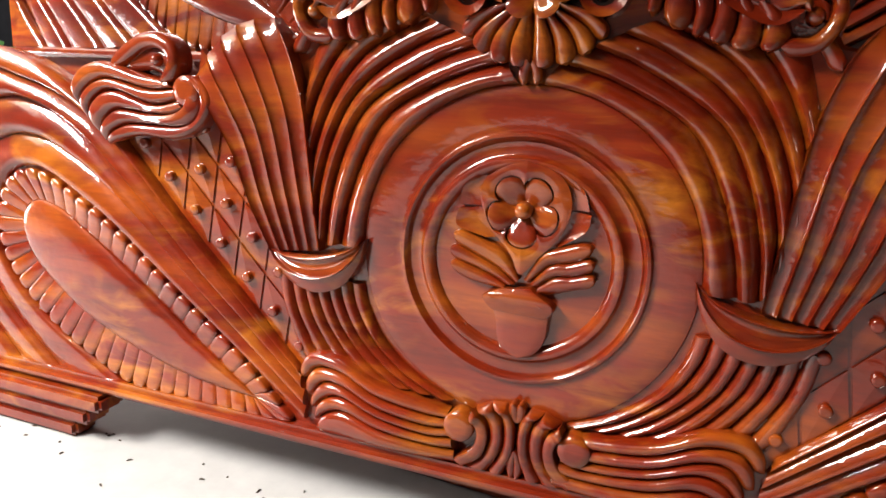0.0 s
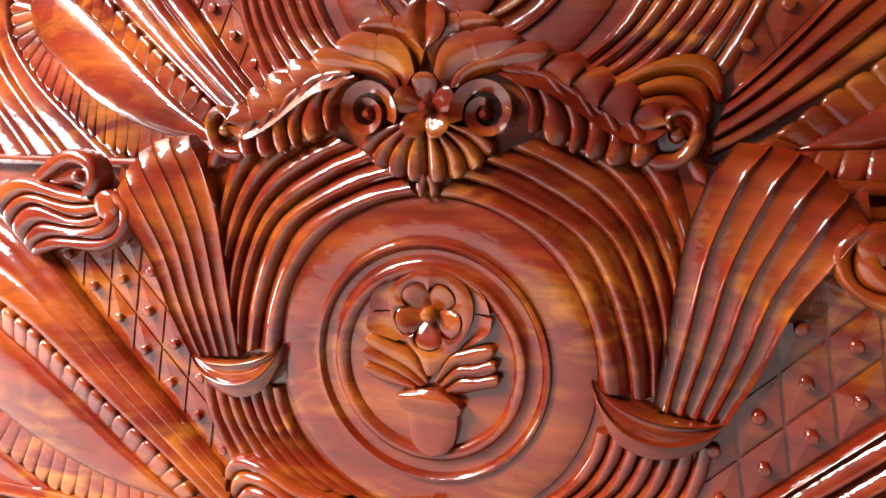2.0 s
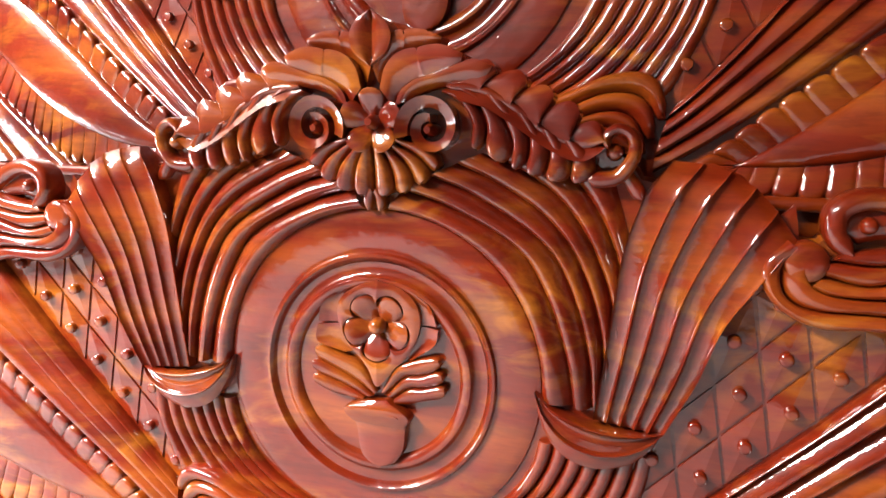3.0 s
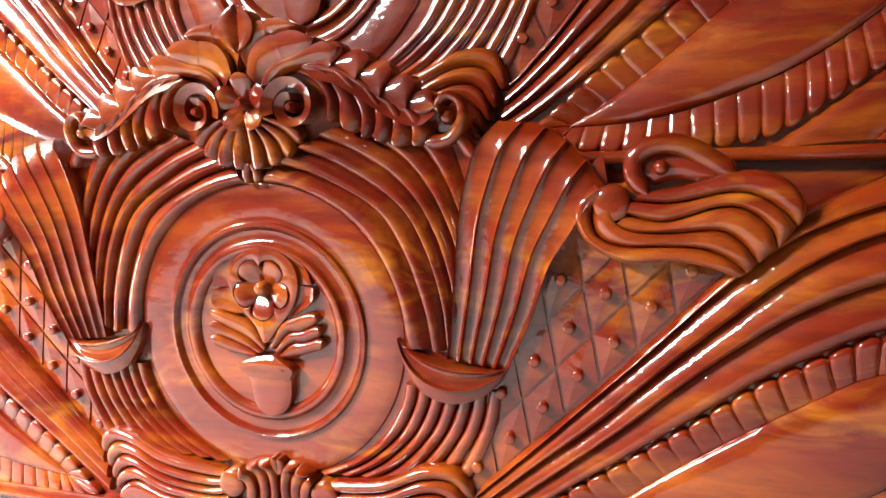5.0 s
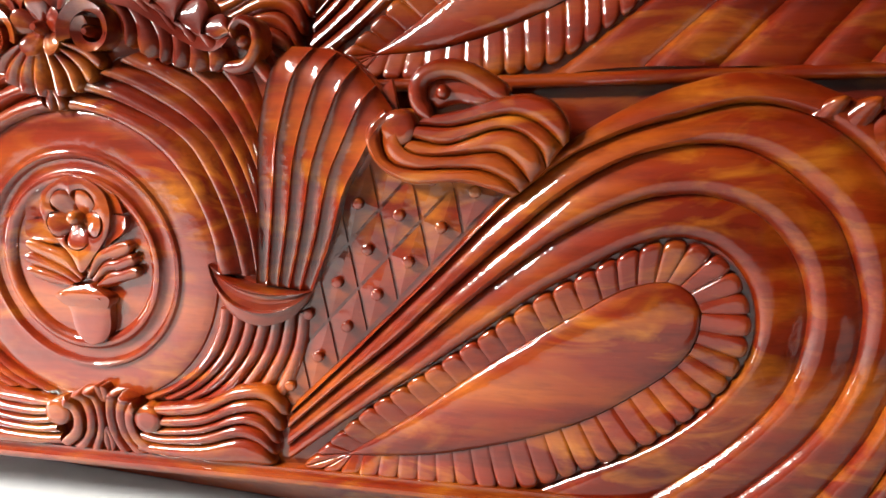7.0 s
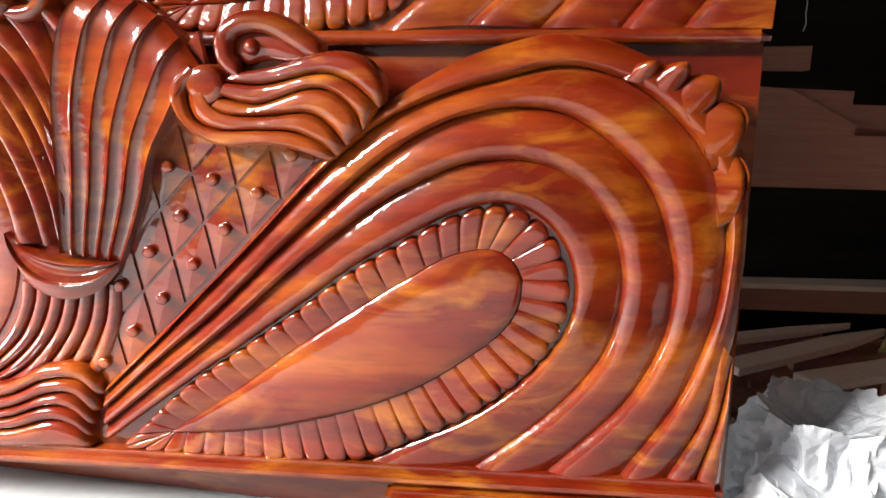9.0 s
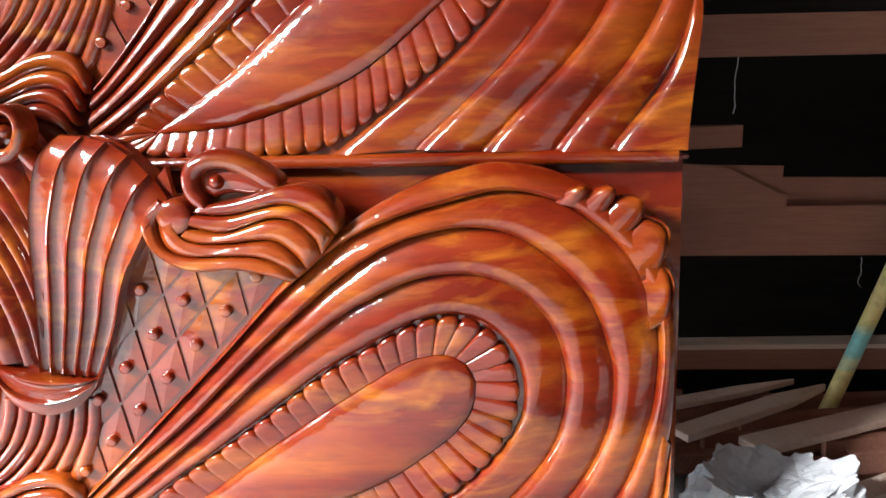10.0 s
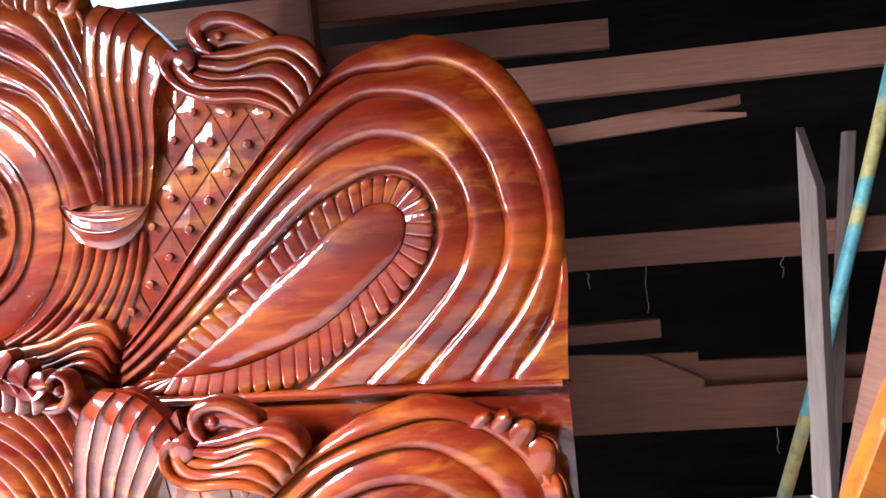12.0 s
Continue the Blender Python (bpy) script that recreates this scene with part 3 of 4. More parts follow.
SLANT, LEAN_BACK = 0.082, 0.06
top_board = Board(headboard, 0.047, grown, SLANT, LEAN_BACK)
top_ground = Board(headboard, 0.047, lambda q: q, SLANT, LEAN_BACK)
top_board.slab("ground_board", outline(0.088), 0.022)
carve_middle(top_ground, HUB, 1.075)
for side in (1, -1):
    carve_half(top_board, side, ((0.387, 0.838), (0.0235, -0.0470), (0.0345, 0.0380)), top_ground)
top_ground.slab("plain_panel", [(-0.926, 0.0), (0.938, 0.0), (0.938, 0.540), (-0.926, 0.540)], 0.02).location.y = 0.007
top_ground.strip("ledge", spline([(-0.918, 0.533), (0.0, 0.533), (0.928, 0.533)], 40), spline([(-0.918, 0.548), (0.0, 0.548), (0.928, 0.548)], 40), lambda k, s: 0.008 + 0.006 * dome(k), 9, sink=-0.03)



# ---- carved crest, foot ornament and flower pot ----
LOW_FINGERS = [
    [(0.072, 0.163), (0.100, 0.168), (0.161, 0.179), (0.208, 0.200), (0.247, 0.201), (0.270, 0.176)],
    [(0.072, 0.152), (0.103, 0.153), (0.160, 0.163), (0.206, 0.183), (0.242, 0.182), (0.262, 0.157)],
    [(0.070, 0.141), (0.103, 0.139), (0.158, 0.148), (0.205, 0.166), (0.234, 0.164), (0.255, 0.136)],
    [(0.068, 0.130), (0.098, 0.128), (0.157, 0.137), (0.203, 0.152), (0.232, 0.144), (0.249, 0.121)],
    [(0.064, 0.116), (0.090, 0.116), (0.156, 0.122), (0.202, 0.134), (0.230, 0.125), (0.245, 0.107)],
    [(0.060, 0.100), (0.080, 0.100), (0.154, 0.099), (0.207, 0.099), (0.245, 0.097)],
]


SHELL_LINES = [
    [(0.0065, 0.590), (0.0065, 0.565), (0.0065, 0.536)],
    [(0.014, 0.590), (0.026, 0.564), (0.029, 0.537)],
    [(0.021, 0.592), (0.043, 0.569), (0.052, 0.545)],
    [(0.028, 0.594), (0.055, 0.578), (0.071, 0.560)],
    [(0.034, 0.598), (0.062, 0.590), (0.082, 0.577)],
]
# the foot ornament, from its middle line outwards
FOOT_LINES = [
    [(0.0195, 0.183), (0.0105, 0.170), (0.0072, 0.152), (0.0090, 0.126), (0.0190, 0.100)],
    [(0.0355, 0.182), (0.0235, 0.165), (0.0205, 0.142), (0.0250, 0.121), (0.0360, 0.101)],
    [(0.0540, 0.174), (0.0400, 0.158), (0.0375, 0.137), (0.0450, 0.116), (0.0640, 0.101)],
]
HOOK_IN = [(0.0580, 0.164), (0.0500, 0.150), (0.0500, 0.137), (0.0570, 0.124), (0.0760, 0.108)]


PALMETTE = [
    ([(0.006, 0.671), (0.011, 0.687), (0.025, 0.699), (0.038, 0.7025), (0.0405, 0.697), (0.043, 0.703), (0.060, 0.702), (0.079, 0.695)], [(0.014, 0.646), (0.022, 0.668), (0.038, 0.681), (0.056, 0.685), (0.076, 0.688)], 0.008),
    ([(0.016, 0.646), (0.022, 0.667), (0.035, 0.680), (0.053, 0.6845), (0.0555, 0.680), (0.058, 0.685), (0.080, 0.687), (0.102, 0.678)], [(0.030, 0.628), (0.036, 0.642), (0.053, 0.652), (0.072, 0.656), (0.097, 0.664)], 0.013),
    ([(0.032, 0.630), (0.038, 0.644), (0.054, 0.655), (0.073, 0.660), (0.097, 0.669), (0.113, 0.673), (0.130, 0.667)], [(0.046, 0.634), (0.056, 0.641), (0.072, 0.646), (0.090, 0.648), (0.120, 0.648)], 0.011),
]
SPINE = [(0.086, 0.648), (0.122, 0.644), (0.156, 0.626), (0.180, 0.608), (0.214, 0.594), (0.238, 0.597)]
SCALLOPS = [(0.130, 0.669), (0.160, 0.659), (0.186, 0.645), (0.211, 0.630), (0.234, 0.612)]
HANGING = [
    [(0.079, 0.642), (0.098, 0.632), (0.110, 0.613), (0.107, 0.590)],
    [(0.086, 0.647), (0.108, 0.640), (0.124, 0.613), (0.121, 0.583)],
    [(0.120, 0.644), (0.141, 0.618), (0.151, 0.594), (0.147, 0.569)],
    [(0.150, 0.629), (0.165, 0.606), (0.167, 0.586), (0.161, 0.567)],
    [(0.176, 0.611), (0.186, 0.592), (0.186, 0.576), (0.180, 0.559)],
    [(0.198, 0.600), (0.206, 0.586), (0.208, 0.572), (0.205, 0.557)],
    [(0.218, 0.594), (0.228, 0.585), (0.231, 0.572), (0.226, 0.558)],
]


def crest(b):
    lift = 0.012
    for side in (1, -1):
        over = spline([(0.004, 0.690), (0.075, 0.683), (0.138, 0.648), (0.186, 0.624), (0.238, 0.592), (0.262, 0.580)], 30)
        under = spline([(0.004, 0.532), (0.050, 0.552), (0.090, 0.580), (0.140, 0.576), (0.200, 0.568), (0.256, 0.562)], 30)
        b.strip("crest_ground", over, under, lambda k, s: 0.006 - 0.004 * k, 7, side)
        # half of the upright leaf: it slopes from the middle vein to a crisp rim
        vein, rim = spline([(0.006, 0.668), (0.006, 0.694), (0.006, 0.721)], 20), spline([(0.007, 0.668), (0.024, 0.682), (0.028, 0.699), (0.020, 0.713), (0.007, 0.721)], 20)
        b.strip("crest_leaf", vein, rim, lambda k, s: lift + 0.009 + 0.006 * k**1.5 + 0.004 * np.sin(np.pi * k), 9, side, sink=0.0)
    for side in (1, -1):
        # palmette: three notched leaves, each lapping over the one before
        for over, under, rise in PALMETTE:
            b.strip("palmette_leaf", spline(over, 56), spline(under, 56), lambda k, s: lift + rise - 0.0070 * k + 0.0030 * np.sin(np.pi * k) - 0.004 * np.exp(-((1 - s) / 0.05)) + 0.004 * s, 11, side)
        # volute beside the flower: a domed eye in a dished scroll
        eye = b.button("volute", (0.0680, 0.6060), 0.0072, lift + 0.0175, side, 20)
        f = np.linspace(0, 1, 90)[:, None]
        turn = np.radians(198 - 475 * f)
        way = np.concatenate([np.cos(turn), np.sin(turn)], 1)
        outer = 0.0365 - 0.0225 * f
        b.strip("volute_scroll", np.array((0.0690, 0.6075)) + outer * way, np.array((0.0690, 0.6075)) + (outer - 0.0125 + 0.0045 * f) * way, lambda k, s: lift + 0.0185 - 0.0065 * k - 0.003 * np.sin(np.pi * s), 9, side, parent=eye)
        # scalloped leaf that runs down to the end curl
        spine = spline(SPINE, 101)
        rib = b.tube("garland", SPINE, 0.0050, 0.0035, lift + 0.014, lift + 0.009, side, 40)
        for j, tip in enumerate(SCALLOPS):
            root = spine[j * 20 : j * 20 + 21]
            start, stop = np.array(root[0]), np.array(root[-1])
            swell = np.array(tip)
            edge = spline([start * 0.35 + swell * 0.65 + [-0.022, 0.003], swell + [-0.010, 0.0045], swell + [-0.001, 0.0015], swell + [0.003, -0.008], stop * 0.75 + swell * 0.25 + [0.001, 0.0]], 21)
            b.strip("garland_scallop", edge, root, lambda k, s: lift + 0.004 + 0.005 * s + 0.0025 * np.sin(np.pi * k) + 0.004 * k, 9, side, parent=rib)
        lines = [spline(c, 26) for c in HANGING]
        for k in range(6):
            b.strip("garland_leaf", *tipped(lines[k], lines[k + 1], 0.80), lambda q, s: lift + 0.001 + 0.013 * lane(1 - q, s, 0.95) - 0.003 * s, 13, side, parent=rib)
        # smooth band of the leaf between the scallops and the hanging lobes
        low = spline([(0.100, 0.634), (0.128, 0.626), (0.158, 0.608), (0.184, 0.591), (0.214, 0.579), (0.238, 0.588)], 40)
        b.strip("garland_band", *tipped(spline(SPINE, 40), low, 0.9), lambda k, s: lift + 0.009 + 0.0075 * k**0.8 - 0.003 * s, 9, side, parent=rib)
        b.tube("end_curl", [(0.224, 0.562), (0.250, 0.565), (0.264, 0.584), (0.263, 0.602), (0.250, 0.610), (0.239, 0.602), (0.242, 0.591)], 0.0085, 0.0045, lift + 0.008, lift + 0.013, side, 44, parent=rib)
        b.button("curl_eye", (0.247, 0.588), 0.0085, lift + 0.008, side, 16, parent=rib)
        b.lobe("end_leaf", [(0.256, 0.570), (0.264, 0.560), (0.274, 0.545)], 0.012, 0.016, 0.016, 0.012, side, 10)
        # shell under the flower
        lines = [spline(c, 24) for c in SHELL_LINES]
        for k in range(4):
            b.strip("shell_petal", *tipped(lines[k], lines[k + 1], 0.80), lambda q, s: lift + 0.001 + 0.012 * lane(q, s, 0.95) - 0.005 * s, 13, side)
        b.lobe("drop", [(0.009, 0.545), (0.013, 0.534), (0.012, 0.522)], 0.010, 0.013, 0.018, 0.015, side, 12, blunt=0.6)
    rosette(b, (0.0065, 0.613), 0.034, lift + 0.016)


def petal_reach(f):
    """How far a petal reaches at f, from -0.5 to 0.5 across it."""
    return 0.62 + 0.38 * np.sqrt(np.clip(1 - (2 * f) ** 2, 0, 1))


def rosette(b, c, r, lift, petals=5, turn=90):
    """A flower of cupped petals, high at the rim, about a ball."""
    boss = b.button("rosette", c, 0.25 * r, lift + 0.0045, 1, 18)
    for k in range(petals):
        f = np.linspace(-0.5, 0.5, 17)
        a = np.radians(turn + 360 / petals * (k + f))
        way = np.stack([np.cos(a), np.sin(a)], 1)
        reach = r * petal_reach(f)[:, None]
        b.strip("rosette_petal", np.array(c) + 0.14 * r * way, np.array(c) + reach * way, lambda q, s: lift - 0.010 + 0.010 * np.sin(np.clip(q * 1.08, 0, 1.08) * np.pi / 2) ** 1.6 - 0.0080 * np.abs(2 * s - 1) ** 3 * q**0.5, 13, parent=boss)


def foot_ornament(b, middle):
    """Two volutes with three petals each between them, and fingers that run out to the sides."""
    for side in (1, -1):
        f = [spline(c, 36) for c in LOW_FINGERS]
        for k in range(5):
            b.strip("foot_leaf", *tipped(f[k], f[k + 1], 0.92), lambda q, s: 0.007 + 0.011 * lane(1 - q, s, 0.9) + 0.008 * np.sin(np.pi * s), 13, side)
        disc = middle.button("foot_volute", (0.0705, 0.1495), 0.0178, 0.0235, side, 30, flat=True)
        lines = [spline(c, 40) for c in FOOT_LINES]
        knob = lambda s: 0.005 * np.exp(-((s - 0.06) / 0.07) ** 2)
        for k in range(2):
            middle.strip("foot_petal", lines[k], lines[k + 1], lambda q, s: 0.008 + 0.013 * lane(1 - q, 1 - s, 0.94) * (1 - 0.35 * s) + knob(s), 13, side, parent=disc)
        middle.strip("foot_curl", lines[2], spline(HOOK_IN, 40), lambda q, s: 0.0215 + 0.003 * dome(q) - 0.006 * s + knob(s), 9, side, parent=disc)
        middle.lobe("foot_petal", [(0.0062, 0.166), (0.0100, 0.178), (0.0100, 0.190)], 0.008, 0.013, 0.015, 0.022, side, 14, crown=0.004, blunt=0.5, parent=disc)
        middle.lobe("foot_tip", [(0.0062, 0.132), (0.0100, 0.115), (0.0090, 0.098)], 0.006, 0.012, 0.017, 0.014, side, 14, crown=0.004, blunt=0.4, parent=disc)


BLOSSOM = (0.0075, 0.3965)
HEART = [(0.009, 0.448), (0.034, 0.441), (0.052, 0.426), (0.057, 0.402), (0.049, 0.376), (0.030, 0.353), (0.010, 0.331), (-0.002, 0.350), (-0.022, 0.373), (-0.037, 0.402), (-0.034, 0.425), (-0.014, 0.440), (0.009, 0.448)]
WINGS = [
    [[(0.013, 0.325), (0.030, 0.353), (0.054, 0.365), (0.081, 0.373)], [(0.020, 0.322), (0.040, 0.343), (0.061, 0.348), (0.083, 0.358)], [(0.028, 0.318), (0.045, 0.331), (0.063, 0.334), (0.087, 0.342)], [(0.030, 0.310), (0.045, 0.312), (0.063, 0.319), (0.088, 0.326)]],
    [[(0.009, 0.325), (-0.011, 0.353), (-0.039, 0.364), (-0.063, 0.374)], [(0.004, 0.319), (-0.016, 0.333), (-0.039, 0.344), (-0.069, 0.357)], [(-0.006, 0.316), (-0.020, 0.323), (-0.041, 0.331), (-0.070, 0.339)], [(-0.010, 0.311), (-0.023, 0.312), (-0.046, 0.316), (-0.066, 0.324)]],
]


def flower_pot(b, shift, size):
    """The flower in a pot, cut in crisp flat relief in the medallion."""
    def at(points):
        return [((x - 0.006) * size + 0.006 + shift[0], (z - 0.342) * size + 0.342 + shift[1]) for x, z in points]

    def strip(name, left, right, relief, n=16, nk=9, parent=None):
        return b.strip(name, spline(at(left), n), spline(at(right), n), relief, nk, parent=parent)
    pot = strip("pot", [(-0.021, 0.294), (-0.015, 0.280), (-0.0125, 0.262), (-0.008, 0.250), (0.001, 0.2425), (0.013, 0.239)], [(0.045, 0.294), (0.043, 0.280), (0.042, 0.266), (0.037, 0.253), (0.027, 0.243), (0.0135, 0.239)], lambda k, s: 0.006 + 0.008 * dome(k) ** 0.35, 20, 11)
    strip("pot_rim", [(-0.010, 0.313), (-0.029, 0.303), (-0.020, 0.289)], [(0.022, 0.317), (0.048, 0.301), (0.042, 0.287)], lambda k, s: 0.010 + 0.005 * dome(k) ** 0.3 + 0.004 * np.sin(np.pi * s), 16, 11, parent=pot)
    strip("pot_mouth", [(-0.020, 0.3055), (-0.018, 0.3035)], [(0.034, 0.3010), (0.036, 0.2990)], lambda k, s: 0.0195 - 0.001 * dome(k), 6, parent=pot)
    # heart-shaped leaf, pierced round the blossom
    hub, size_of = np.array(BLOSSOM), 0.0375
    rim = even(spline(HEART, 300), 241)
    ways = np.arctan2(*(rim - hub).T[::-1])
    lobe = (np.degrees(ways) - 54 + 36) / 72 % 1 - 0.5
    gap = hub + np.stack([np.cos(ways), np.sin(ways)], 1) * (size_of * petal_reach(lobe) + 0.0018)[:, None]
    heart = np.minimum(np.abs(rim[:, 0] - 0.010) / 0.02, 1)
    b.strip("sepal", np.array(at(rim)), np.array(at(gap)), lambda k, s: 0.0105 + 0.0025 * np.clip(1 - heart[:, None], 0, 1) + 0.0012 * np.sin(np.pi * np.clip(k, 0, 1)), 7, parent=pot)
    rosette(b, at([BLOSSOM])[0], size_of * size, 0.0125, 5, 54)
    # leaves behind the heart
    for inner, outer in (([(0.040, 0.438), (0.053, 0.424), (0.056, 0.402)], [(0.053, 0.434), (0.068, 0.423), (0.075, 0.403)]), ([(0.056, 0.401), (0.050, 0.380), (0.038, 0.362)], [(0.077, 0.399), (0.073, 0.382), (0.048, 0.364)]), ([(-0.030, 0.430), (-0.036, 0.414), (-0.036, 0.397)], [(-0.043, 0.428), (-0.057, 0.416), (-0.061, 0.397)]), ([(-0.036, 0.396), (-0.024, 0.376), (-0.016, 0.366)], [(-0.062, 0.393), (-0.062, 0.374), (-0.030, 0.365)])):
        strip("pot_leaf", inner, outer, lambda k, s: 0.0055 + 0.0045 * k - 0.002 * np.sin(np.pi * k), 20, parent=pot)
    for wing in WINGS:
        for over, under in zip(wing, wing[1:]):
            b.strip("pot_leaf", *tipped(spline(at(over), 30), spline(at(under), 30), 0.84), lambda q, s: 0.004 + 0.0035 * s + 0.0065 * lane(1 - q, s, 0.97), 11, parent=pot)


for b in (low_board, top_board):
    crest(b)
    foot_ornament(b, Board(b.owner, b.face, b.lay, b.slant, b.lean, 0.0125))
flower_pot(low_board, (0, 0), 1.0)
flower_pot(top_ground, (0, HUB[1] - 0.342), 1.07)

# leaf scallops on the shoulders of the footboard
for side in (1, -1):
    inner = even(spline([(0.802, 0.502), (0.842, 0.489), (0.868, 0.456), (0.889, 0.416), (0.897, 0.366)], 200), 101)
    outer = even(spline([(0.812, 0.516), (0.856, 0.512), (0.890, 0.489), (0.908, 0.450), (0.915, 0.376)], 200), 101)
    cuts = (0, 13, 27, 44, 70, 100)
    for low, high in zip(cuts, cuts[1:]):
        swell = np.sin(np.linspace(0, np.pi, high - low))[:, None]
        a, z = inner[low:high], outer[low:high]
        z = z + (z - a) * (0.30 * swell - 0.12)
        curl = 0.009 if high < 30 else 0.003
        low_board.strip("shoulder_leaf", a, z, lambda k, s: 0.0125 + curl * k * np.sin(np.pi * s) + 0.0035 * np.sin(np.pi * s) ** 0.5 - 0.004 * np.clip((k - 0.8) / 0.2, 0, 1) ** 2, 11, side)
        if low > 30:
            # thin raised edge outside the larger scallops
            way = (z - a) / np.maximum(np.hypot(*(z - a).T), 1e-6)[:, None]
            low_board.strip("leaf_edge", z + 0.0012 * way, z + way * (0.0014 + 0.0055 * swell), lambda k, s: 0.008 + 0.005 * dome(k) * np.sin(np.pi * s), 6, side)
    # last leaf in the lower corner
    a = spline([(0.925, 0.235), (0.918, 0.170), (0.902, 0.100)], 20)
    z = spline([(0.926, 0.236), (0.926, 0.170), (0.926, 0.098)], 20)
    low_board.strip("corner_leaf", a, z, lambda k, s: 0.004 + 0.009 * dome(k) * np.clip(s * 3, 0.2, 1), 9, side)
    low_board.strip("lobe_moulding", spline([(0.905, 0.262), (0.905, 0.175), (0.872, 0.098)], 20), a, lambda k, s: 0.003 + 0.008 * dome(k), 9, side)
    # on the headboard it is one broad smooth leaf
    a = spline([(0.921, 0.275), (0.908, 0.175), (0.870, 0.098)], 24)
    z = spline([(0.926, 0.275), (0.926, 0.175), (0.926, 0.098)], 24)
    top_board.strip("corner_leaf", a, z, lambda k, s: 0.005 + 0.010 * np.clip(k / 0.25, 0, 1) ** 0.6 * np.clip(s * 4, 0.2, 1) - 0.002 * k, 11, side)


# ---- shed: closed at the back and to the right, open to the left; outer walls and roof added ----
def wall(name, lo, hi, mat, label, category):
    return tagged(block(name, lo, hi, mat, edge=0), label, category, kind="structure")


wall("floor", (-12, -14, -0.1), (6, 3, 0.0), CONCRETE, "pale grey cement floor, dusty and stained", "floor")
wall("wall_back", (-1.2, 0.80, 0.0), (3.4, 0.90, 1.36), SHADE_DARK, "board wall, deep shade put into its near-black colour", "wall")
wall("wall_back_upper", (0.30, 0.80, 1.364), (3.4, 0.90, 2.14), SHADE_DARK, "boards above the rack, deep shade put into their near-black colour", "wall")
wall("wall_right", (2.38, -2.4, 0.0), (2.48, 0.80, 1.70), SHADE_DARK, "board wall, deep shade put into its near-black colour", "wall")
# added partition, out of view: props the leaning board, darkens the right side
wall("partition", (1.75, -2.4, 0.0), (1.80, 0.30, 1.70), SHADE_DARK, "added dark partition, out of view, keeping light off the right side", "wall")
# two added walls, out of view: they block sky glare and darken the reflections
wall("added_wall_left", (-5.1, -4.5, 0.0), (-5.0, 4.0, 3.0), DARK_SCREEN, "added dark wall, out of view, blocking sky glare from the open side", "wall")
wall("added_wall_front", (-3.0, -2.5, 0.0), (6.0, -2.4, 3.2), DARK_SCREEN, "added dark wall, out of view, for dark reflections in the varnish", "wall")
# added roof, out of view: its low eave cuts light to the upper boards
eave = [(-1.30, -1.10), (3.4, -1.10), (3.4, 2.2), (-1.30, 2.2)]
tagged(part("added_ceiling", [(x, y, z + 0.24 * (y + 1.10)) for z in (1.59, 1.67) for x, y in eave], [(3, 2, 1, 0), (4, 5, 6, 7)] + [(j, (j + 1) % 4, 4 + (j + 1) % 4, 4 + j) for j in range(4)], SHADE_DARK), "added sloping roof, out of view, cutting the light on the boards", "roof", kind="structure")


def plank(name, x0, x1, y, z0, z1, hgt, dep=0.04, mat=None, label="rough brown sawn plank lying across the rack", group="planks on the rack", splay=0.0, bite=0.0):
    """A sawn plank from x0 to x1, its lower edge from z0 to z1; bite: how far its right end is split away."""
    far = math.hypot(x1 - x0, z1 - z0)
    rng = random.Random(int(1000 * (x0 + 3 * y + 7 * z0)))
    bm = bmesh.new()
    n = 7
    rings = []
    for k in range(n):
        f = k / (n - 1)
        wob = [rng.uniform(-0.0015, 0.0015) for _ in range(4)]
        h = hgt * (1 - bite * max(0.0, f - 0.82) / 0.18)
        rings.append([bm.verts.new(p) for p in ((f * far, splay * f + wob[0], wob[1]), (f * far, dep + splay * f, wob[2]), (f * far, dep + splay * f, h + wob[3]), (f * far, splay * f + wob[1], h + wob[0]))])
    for a, b in zip(rings, rings[1:]):
        for j in range(4):
            bm.faces.new((a[j], a[(j + 1) % 4], b[(j + 1) % 4], b[j]))
    bm.faces.new(rings[0][::-1])
    bm.faces.new(rings[-1])
    bmesh.ops.recalc_face_normals(bm, faces=bm.faces)
    me = bpy.data.meshes.new(name)
    bm.to_mesh(me)
    bm.free()
    me.materials.append(mat or ROUGH_WOOD)
    ob = new(name, me)
    ob.matrix_world = Matrix.Translation((x0, y, z0)) @ Matrix.Rotation(-math.atan2(z1 - z0, x1 - x0), 4, 'Y')
    return tagged(ob, label, "plank", group)


# posts of the rack carry the planks
for x, y in ((0.45, 0.50), (2.30, 0.50)):
    tagged(block("rack_post", (x, y, 0.0), (x + 0.07, y + 0.06, 2.06), ROUGH_WOOD, edge=0.004), "brown sawn timber post from floor to roof", "post", "posts of the rack")
plank("rack_plank", 0.42, 2.45, 0.455, 0.652, 0.622, 0.062, 0.045)
plank("rack_plank", 0.42, 2.45, 0.455, 0.972, 0.962, 0.066, 0.045)
plank("rack_plank", 0.42, 2.45, 0.455, 0.335, 0.312, 0.082, 0.045)
plank("rack_plank", 0.42, 2.45, 0.455, 0.126, 0.132, 0.036, 0.045)
# black sheet added in place of the shade low behind the rack
plank("rack_plank", 0.42, 2.30, 0.535, 0.0, 0.0, 0.122, 0.02, mat=SHADE_DARK, label="added near-black sheet standing in for shade behind the rack")
# pale strip added to give the lowest plank its lit, dusty top edge
plank("rack_plank", 0.44, 2.40, 0.452, 0.1625, 0.1685, 0.009, 0.040, mat=LATH, label="pale strip added for the lit, dusty top of the lowest rack plank")
